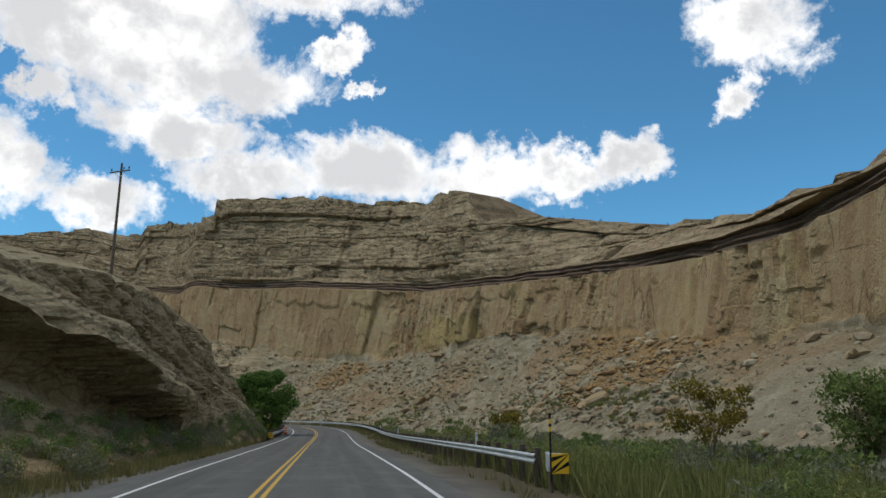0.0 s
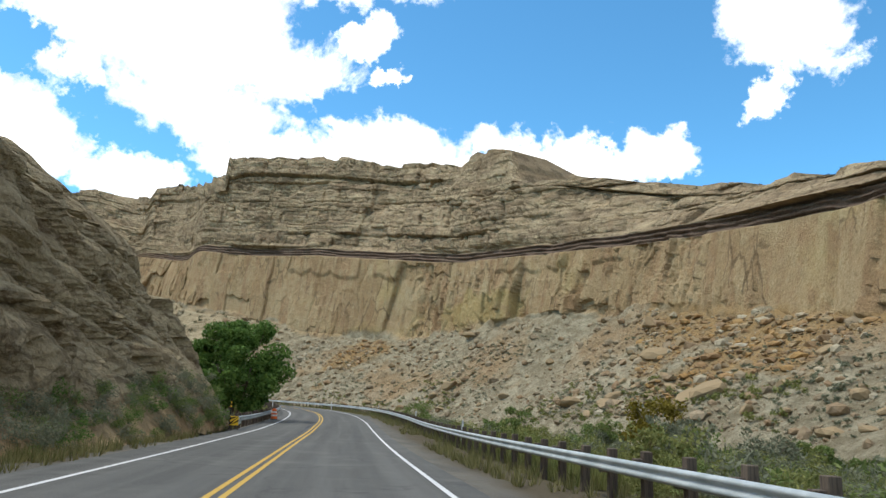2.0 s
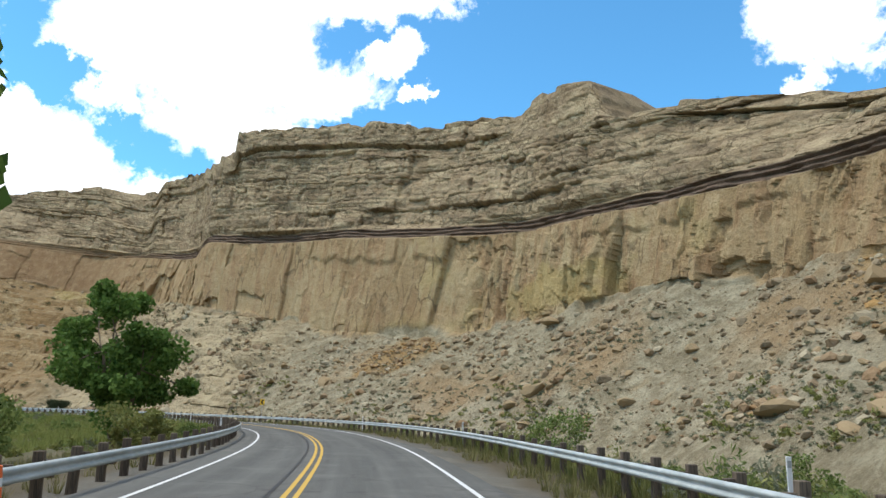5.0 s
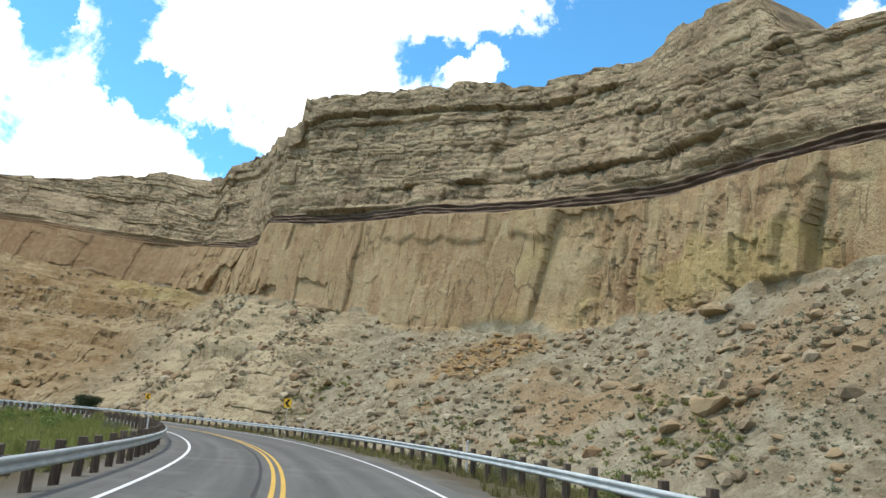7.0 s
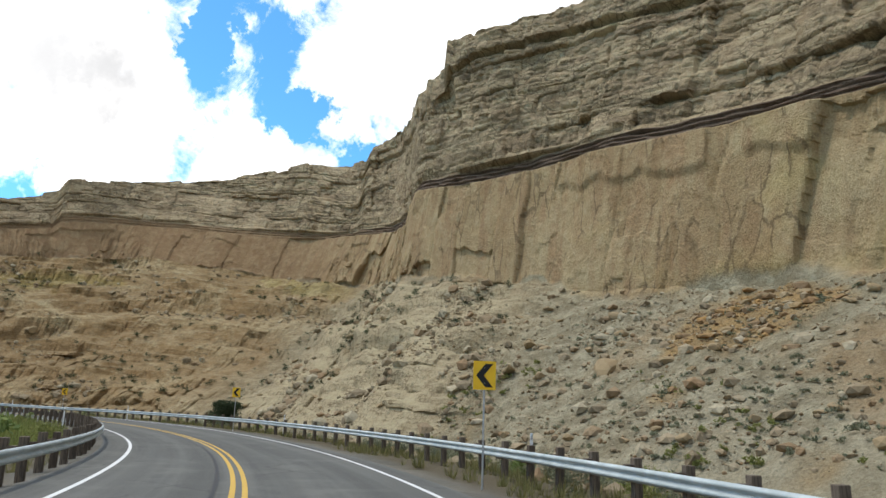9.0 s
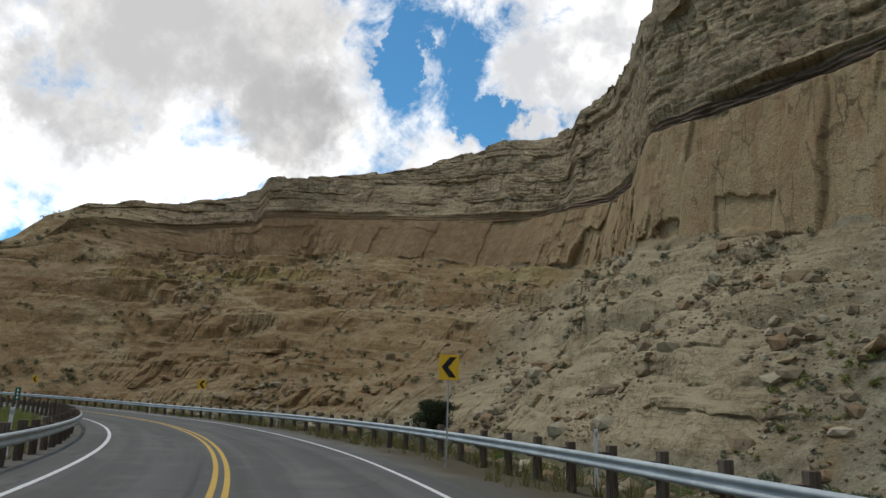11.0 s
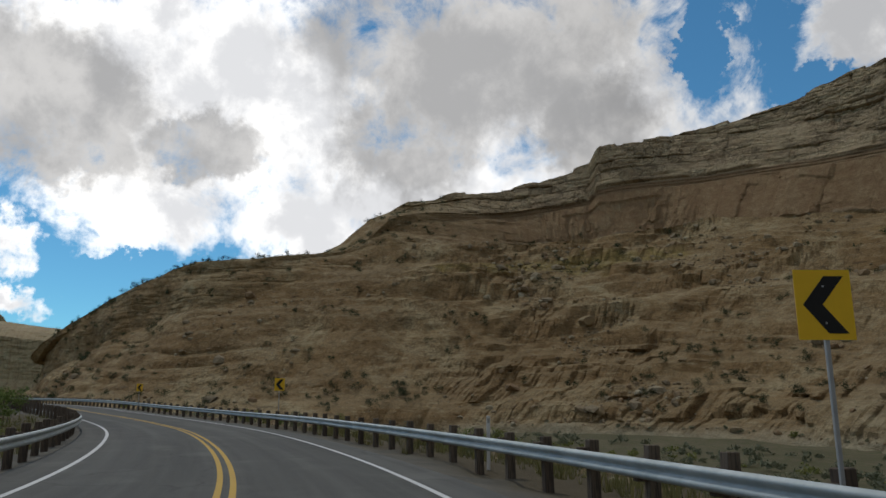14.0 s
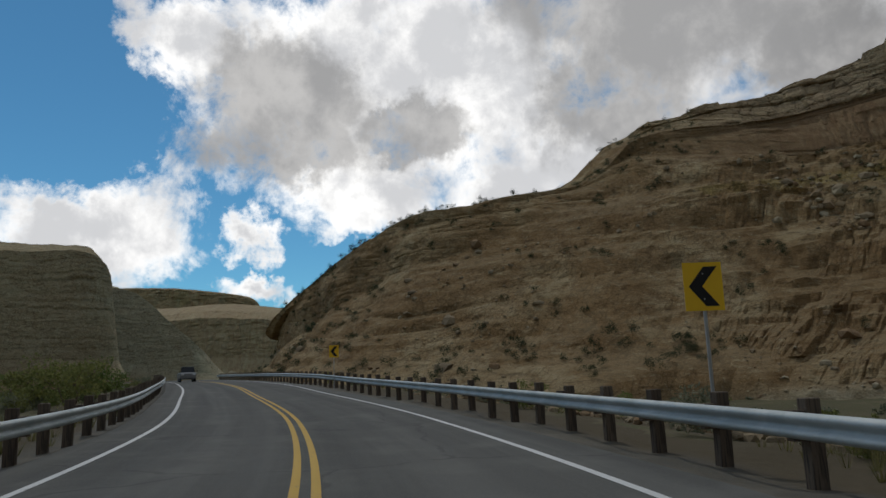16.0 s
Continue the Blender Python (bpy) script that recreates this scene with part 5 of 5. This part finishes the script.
p = slope_places(2400, False, 0.05, 0.97, 0, 0.4)
size = np.clip(0.13 * (1 + rng.pareto(1.7, len(p))), 0.12, 1.1)
p[:, 2] += size * 0.12
v, f = strewn(STONES, p, size, (1.25, 1.0, 0.8))
tagged(new("fall_rubble", raw_mesh("fall_rubble", v, f, RUSTY)), "rust-brown broken rock below a fresh cliff fall", "rubble", kind="stuff")

# boulders that one can tell apart
shapes = [raw_mesh("boulder", v * 1.0, f, STONE) for v, f in BOULDERS]
p = np.concatenate([slope_places(150, False, 0.05, 0.9, 83), slope_places(60, True, 0.05, 0.8, 165), slope_places(40, False, 0.1, 0.95, 60, 0.5)])
p = p[(p[:, 0] > -225) | (p[:, 1] > 335)]
for k, q in enumerate(p):
    r = float(np.clip(0.7 * (1 + rng.pareto(3.0)), 0.7, 2.4))
    ob = tagged(new("boulder", shapes[k % 8]), "angular tan sandstone boulder resting on the talus slope", "boulder", "boulders on the slope")
    ob.matrix_basis = pose(q[0], q[1], q[2] + r * 0.15, rng.uniform(-25, 25), rng.uniform(-25, 25), rng.uniform(0, 360)) @ Matrix.Diagonal((r * rng.uniform(0.8, 1.5), r, r * rng.uniform(0.6, 1.0), 1))


def leaf_cloud(n, radii, leaf, seed, hollow=0.35, lumps=9, slim=0.6):
    """Leaves as small bent quads, gathered in lumps inside an ellipsoid that sits on z = 0."""
    r = np.random.default_rng(seed)
    radii = np.asarray(radii, float)
    c = r.normal(size=(lumps, 3))
    c /= np.linalg.norm(c, axis=1)[:, None]
    c *= r.uniform(0.35, 0.8, (lumps, 1))
    own = r.uniform(0.28, 0.5, lumps)
    k = r.integers(0, lumps, n)
    d = r.normal(size=(n, 3))
    d /= np.linalg.norm(d, axis=1)[:, None]
    p = c[k] + d * (own[k] * r.uniform(hollow, 1.0, n) ** 0.5)[:, None]
    p = p * radii + (0, 0, radii[2])
    a = r.normal(size=(n, 3))
    a /= np.linalg.norm(a, axis=1)[:, None]
    b = np.cross(a, r.normal(size=(n, 3)))
    b /= np.linalg.norm(b, axis=1)[:, None]
    size = leaf * r.uniform(0.6, 1.3, n)[:, None]
    a, b = a * size, b * size * slim
    quad = np.stack([p - a, p + b, p + a, p - b], 1)
    keep = quad[..., 2].min(1) > -0.02
    quad = quad[keep]
    return quad.reshape(-1, 3), np.arange(len(quad) * 4).reshape(-1, 4)


# shrubs, far ones joined
SHRUB_NEAR = [leaf_cloud(340, (0.62, 0.62, 0.45), 0.062, 160 + k, 0.2, 12, 0.26) for k in range(4)]
SHRUB_FAR = [leaf_cloud(60, (0.62, 0.62, 0.40), 0.16, 60 + k, 0.2, 6, 0.4) for k in range(5)]


def far_shrubs(name, p, lo, hi, mat, label, kinds=None):
    size = rng.uniform(lo, hi, len(p))
    p = p - np.array([0, 0, 0.08])
    v, f = strewn(kinds or SHRUB_FAR, p, size)
    return tagged(new(name, raw_mesh(name, v, f, mat)), label, "shrubs", kind="stuff")


far_shrubs("slope_shrubs", np.concatenate([patchy(slope_places(2000, False, 0.02, 0.8), 20, 6, -0.1), slope_places(500, False, 0.02, 0.35)]), 0.4, 1.0, SAGE, "grey-green sagebrush dotted over the talus")
far_shrubs("slope_rabbitbrush", patchy(slope_places(800, False, 0.02, 0.4), 18, 7, 0.1), 0.6, 1.5, RABBIT, "yellowish rabbitbrush on the lower slope")
far_shrubs("rock_junipers", patchy(slope_places(900, True, 0.08, 1.0, 275), 22, 8, -0.05), 0.9, 2.5, JUNIPER, "dark junipers scattered over the slickrock", SHRUB_NEAR)
i = np.argwhere((CLIFF_ZONE > 1.1) & (CLIFF_ZONE < 3.2) & (CLIFF_SLICK > 0.5))
i = i[rng.integers(0, len(i), 260)]
far_shrubs("hill_junipers", CLIFF_CO[i[:, 0], i[:, 1]], 0.8, 2.2, JUNIPER, "dark junipers on the rounded hill", SHRUB_NEAR)
i = np.argwhere((CLIFF_ZONE > 3.0) & (CLIFF_ZONE < 3.25))
i = i[rng.integers(0, len(i), 120)]
far_shrubs("rim_shrubs", CLIFF_CO[i[:, 0], i[:, 1]], 0.5, 1.1, JUNIPER, "small dark shrubs along the cliff's rim", SHRUB_NEAR)

# valley floor: brush beside and beyond the road
def valley_places(n, s0, s1, l0, l1):
    s, lat = rng.uniform(s0, s1, n), rng.uniform(l0, l1, n)
    q = beside(s, lat)
    q[:, 2] = ground_height(q[:, 0], q[:, 1])
    return q


# dark brush crowding the foot of the outcrop beside the road
i = np.argwhere((NEAR_ZONE > 0.05) & (NEAR_ZONE < 0.95) & (NEAR_CO[..., 1] > 4) & (NEAR_CO[..., 1] < 82) & (NEAR_CO[..., 0] > -34))
for name, mat, count, lo, hi, label in (("bank_willow", WILLOW, 110, 0.6, 1.2, "dark green willow scrub under the outcrop"), ("bank_oak", LEAF, 90, 0.5, 1.2, "dark green oak scrub under the outcrop"), ("bank_sage", SAGE, 160, 0.5, 1.3, "grey-green sagebrush under the outcrop")):
    j = i[rng.integers(0, len(i), count)]
    p = NEAR_CO[j[:, 0], j[:, 1]]
    v, f = strewn(SHRUB_NEAR, p - (0, 0, 0.1), rng.uniform(lo, hi, len(p)))
    tagged(new(name, raw_mesh(name, v, f, mat)), label, "shrubs", kind="stuff")
for name, mat, seed, label in (("meadow_sage", SAGE, 31, "grey-green sagebrush in the roadside meadow"), ("meadow_rabbitbrush", RABBIT, 32, "yellow-green rabbitbrush in the roadside meadow"), ("meadow_willow", WILLOW, 33, "green willow shoots in the roadside meadow")):
    p = np.concatenate([patchy(valley_places(330, 58, 205, -28, -10), 8, seed, -0.1), valley_places(70, 100, 205, -24, -10.5)])
    v, f = strewn(SHRUB_NEAR, p - (0, 0, 0.06), rng.uniform(0.7, 1.9, len(p)))
    tagged(new(name, raw_mesh(name, v, f, mat)), label, "shrubs", kind="stuff")
far_shrubs("valley_sage", patchy(np.concatenate([valley_places(2200, 60, 210, -48, -22), valley_places(1500, 200, 420, -70, -12)]), 11, 10, -0.35), 0.7, 1.6, SAGE, "grey-green sagebrush over the valley floor")
far_shrubs("valley_rabbitbrush", patchy(np.concatenate([valley_places(1300, 60, 210, -45, -22), valley_places(1500, 170, 480, 9, 60), valley_places(900, 200, 420, -60, -12)]), 9, 11, -0.1), 0.6, 1.3, RABBIT, "green-yellow rabbitbrush over the valley floor")
far_shrubs("valley_willow", patchy(np.concatenate([valley_places(500, 90, 190, -42, -24), valley_places(2000, 165, 490, 9, 90)]), 14, 12, 0.0), 0.9, 2.0, WILLOW, "green willow scrub in the valley")

p = patchy(valley_places(13000, 225, 430, -42, -9.5), 9, 17, -0.5)
size = np.clip(0.16 * (1 + rng.pareto(2.2, len(p))), 0.12, 1.1)
v, f = strewn(STONES, p + np.stack([size * 0, size * 0, size * 0.1], 1), size)
tagged(new("roadside_rubble", raw_mesh("roadside_rubble", v, f, RUBBLE)), "broken brown stones on the ground behind the guardrail", "rubble", kind="stuff")
far_shrubs("roadside_sage", valley_places(620, 225, 430, -38, -9.5), 0.6, 1.4, SAGE, "grey-green sagebrush behind the guardrail", SHRUB_NEAR)

# grass in tufts
def tuft(seed, blades=9):
    r = np.random.default_rng(seed)
    a, lean = r.uniform(0, 2 * math.pi, blades), r.uniform(0.1, 0.5, blades)
    h = r.uniform(0.5, 1.0, blades)
    root = np.stack([np.cos(a) * 0.12, np.sin(a) * 0.12, 0 * a], 1)
    tip = root + np.stack([np.cos(a) * lean, np.sin(a) * lean, h], 1)
    side = np.stack([-np.sin(a), np.cos(a), 0 * a], 1) * 0.035
    v = np.stack([root - side, root + side, tip], 1).reshape(-1, 3)
    return v, np.arange(blades * 3).reshape(-1, 3)


TUFTS = [tuft(k) for k in range(6)]


def grass(name, p, lo, hi, mat, label):
    v, f = strewn(TUFTS, p, rng.uniform(lo, hi, len(p)))
    tagged(new(name, raw_mesh(name, v, f, mat)), label, "grass", kind="stuff")


def verge_places(n, s0, s1, l0, l1):
    s, lat = rng.uniform(s0, s1, n), l0 + (l1 - l0) * rng.beta(1.3, 1.0, n)
    q = beside(s, lat)
    a = np.abs(lat)
    q[:, 2] += np.interp(a, [4.4, 5.2, 6.5, 8.2, 9.2, 10.4, 13.5], [-0.02, -0.09, -0.16, -0.26, -0.34, -0.46, -1.0])
    return q


grass("verge_grass", np.concatenate([verge_places(5200, 58, 380, -12, -7.6), patchy(verge_places(2600, 58, 380, -7.6, -6.0), 3, 13, 0.15), verge_places(5000, 50, 145, 5.0, 10.0), verge_places(4500, 140, 400, 5.4, 13)]), 0.25, 0.6, GRASS, "dry yellow-green grass along the verge")
grass("meadow_grass", patchy(valley_places(30000, 60, 200, -40, -8), 12, 15, -0.6), 0.5, 1.1, MEADOW, "tall dry grass in the roadside meadow")
grass("bend_grass", patchy(valley_places(14000, 205, 350, 6.5, 34), 10, 19, -0.5), 0.5, 1.0, BEND, "light green grass inside the bend")

# brush that can be told apart near the road
BRUSH = [(leaf_cloud(800, (0.75, 0.75, 0.55), 0.075, 80 + k, 0.25, 14, 0.25), m) for k, m in enumerate((SAGE, RABBIT, WILLOW, SAGE, RABBIT, WILLOW))]
brush_mesh = [raw_mesh("roadside_brush", v, f, m) for (v, f), m in BRUSH]
LABELS = ("grey-green sagebrush beside the road", "yellow-green rabbitbrush beside the road", "green willow brush beside the road")
places = np.concatenate([verge_places(60, 78, 200, -12.5, -8.8), verge_places(50, 200, 440, -12, -8.8), verge_places(50, 45, 150, 6.3, 11.0), verge_places(90, 150, 460, 6.2, 13)])
for k, q in enumerate(places):
    r = float(rng.uniform(0.5, 1.25))
    ob = tagged(new("roadside_shrub", brush_mesh[k % 6]), LABELS[k % 3], "shrub", "shrubs along the road")
    ob.matrix_basis = pose(q[0], q[1], q[2] - 0.05, 0, 0, rng.uniform(0, 360)) @ Matrix.Diagonal((r, r, r * rng.uniform(0.8, 1.2), 1))


def limb(bm, p0, p1, r0, r1, bend, r):
    """A bent, tapered limb; returns points along it."""
    p0, p1 = Vector(p0), Vector(p1)
    pts = []
    off = Vector((r.uniform(-1, 1), r.uniform(-1, 1), r.uniform(-0.3, 0.3))) * bend
    for k in range(5):
        t = k / 4
        pts.append(p0.lerp(p1, t) + off * math.sin(t * math.pi))
    for k in range(4):
        rod(bm, r0 + (r1 - r0) * k / 4, r0 + (r1 - r0) * (k + 1) / 4, pts[k], pts[k + 1], 7)
    return pts


def build_tree(name, at, tall, wide, leaves, leaf, mat, seed, label, low=0.22, bare=0, lump=1.0):
    """A tree with a forked trunk and a crown of many small leaves in uneven lumps."""
    r = random.Random(seed)
    t = thing(name, at, r.uniform(0, 360), label, "tree")
    bm = bmesh.new()
    ends = []
    for k in range(3):
        a = k * 2.1 + r.uniform(-0.4, 0.4)
        fork = Vector((math.cos(a) * wide * 0.16, math.sin(a) * wide * 0.16, tall * r.uniform(0.45, 0.6)))
        limb(bm, (math.cos(a) * 0.12, math.sin(a) * 0.12, -0.3), fork, 0.03 * tall * 0.5, 0.018 * tall * 0.5, 0.25, r)
        for j in range(5):
            b = a + r.uniform(-1.5, 1.5)
            reach = wide * r.uniform(0.22, 0.46)
            end = Vector((math.cos(b) * reach, math.sin(b) * reach, tall * r.uniform(0.35, 0.93)))
            limb(bm, fork * r.uniform(0.55, 1.0), end, 0.009 * tall * 0.5, 0.003 * tall, 0.3, r)
            ends.append(end)
    part("trunk", bm, BARK, t)
    # lumps of leaf round the ends of the limbs
    g = np.random.default_rng(seed)
    lumps = [np.array(e) for e in ends]
    for _ in range(26 if not bare else 6):
        d = g.normal(size=3)
        d /= np.linalg.norm(d)
        lumps.append(np.array([0, 0, tall * (low + 0.5 * (1 - low))]) + d * np.array([wide * 0.40, wide * 0.40, tall * (1 - low) * 0.43]) * g.uniform(0.55, 1.0))
    lumps = np.array(lumps)
    own = g.uniform(0.09, 0.17, len(lumps)) * wide * lump
    k = g.integers(0, len(lumps), leaves)
    d = g.normal(size=(leaves, 3))
    d /= np.linalg.norm(d, axis=1)[:, None]
    p = lumps[k] + d * (own[k] * g.uniform(0.15, 1.0, leaves) ** 0.6)[:, None] * (1, 1, 0.75)
    a = g.normal(size=(leaves, 3))
    a /= np.linalg.norm(a, axis=1)[:, None]
    b = np.cross(a, g.normal(size=(leaves, 3)))
    b /= np.linalg.norm(b, axis=1)[:, None]
    size = leaf * g.uniform(0.7, 1.3, leaves)[:, None]
    quad = np.stack([p - a * size, p + b * size * 0.7, p + a * size, p - b * size * 0.7], 1)
    quad = quad[quad[..., 2].min(1) > tall * low * 0.4]
    me = raw_mesh("crown", quad.reshape(-1, 3), np.arange(len(quad) * 4).reshape(-1, 4), mat)
    crown = new("crown", me)
    crown.parent = t
    return t


def on_ground(x, y, up=0.0):
    return (x, y, float(ground_height(np.array([x]), np.array([y]))[0]) + up)


build_tree("cottonwood_tree", on_ground(-24.3, 97.0), 8.9, 9.2, 24000, 0.14, LEAF, 3, "full green cottonwood tree beside the guardrail", 0.02)
build_tree("cottonwood_tree", on_ground(-33.0, 98.0), 7.0, 6.4, 9000, 0.14, LEAF, 4, "smaller green cottonwood with an open crown", 0.10)
build_tree("cottonwood_tree", on_ground(-35.5, 132.0), 9.6, 8.4, 17000, 0.14, LEAF, 5, "tall green cottonwood behind the guardrail", 0.03)
build_tree("willow_tree", on_ground(15.6, 44.0), 5.4, 5.0, 2600, 0.10, AUTUMN, 6, "small yellowing willow with thin bare stems", 0.35, 1)
build_tree("willow_tree", on_ground(27.5, 49.0), 6.8, 7.5, 7000, 0.13, WILLOW, 7, "bushy green willow in the meadow", 0.08)
build_tree("willow_tree", on_ground(6.5, 79.0), 4.2, 4.4, 4200, 0.10, AUTUMN, 8, "yellow-green willow bush behind the guardrail", 0.1)
build_tree("willow_tree", on_ground(1.5, 116.0), 4.6, 4.0, 4200, 0.10, WILLOW, 9, "green willow bush behind the guardrail", 0.08)
build_tree("willow_tree", on_ground(9.0, 108.0), 3.6, 4.6, 3600, 0.10, WILLOW, 10, "green willow bush in the meadow", 0.08)
build_tree("juniper_tree", on_ground(-150.0, 312.0, -0.3), 6.4, 6.8, 15000, 0.13, JUNIPER, 11, "dark green juniper at the foot of the rocks", 0.02, lump=1.9)
build_tree("willow_tree", on_ground(-30.0, 104.0), 3.0, 4.5, 3000, 0.10, WILLOW, 12, "low green willow bush under the cottonwoods", 0.05)
build_tree("willow_tree", on_ground(-31.5, 126.0), 2.2, 3.8, 2600, 0.09, RABBIT, 14, "yellow-green brush behind the guardrail", 0.03)
build_tree("willow_tree", on_ground(-37.0, 122.0), 3.6, 5.0, 3600, 0.11, WILLOW, 13, "low green willow bush behind the guardrail", 0.05)

r = random.Random(77)
for k in range(15):
    s0, lat = r.uniform(118, 205), r.uniform(-30, -12.5)
    x, y, _ = beside(s0, lat)
    tall = r.uniform(1.8, 3.4)
    build_tree("willow_tree", on_ground(float(x), float(y)), tall, tall * r.uniform(1.0, 1.6), 1700, 0.085, (WILLOW, SAGE, WILLOW, RABBIT)[k % 4], 200 + k, ("bushy green willow thicket behind the guardrail", "tall grey-green sage thicket behind the guardrail", "bushy green willow thicket behind the guardrail", "tall yellow-green brush thicket behind the guardrail")[k % 4], 0.04)

for k in range(12):
    s0, lat = r.uniform(388, 455), r.uniform(8.0, 15.0)
    x, y, _ = beside(s0, lat)
    tall = r.uniform(1.6, 2.6)
    build_tree("willow_tree", on_ground(float(x), float(y)), tall, tall * r.uniform(1.1, 1.7), 1300, 0.08, (WILLOW, RABBIT)[k % 2], 300 + k, ("bushy green willow thicket inside the bend", "yellow-green brush thicket inside the bend")[k % 2], 0.04)
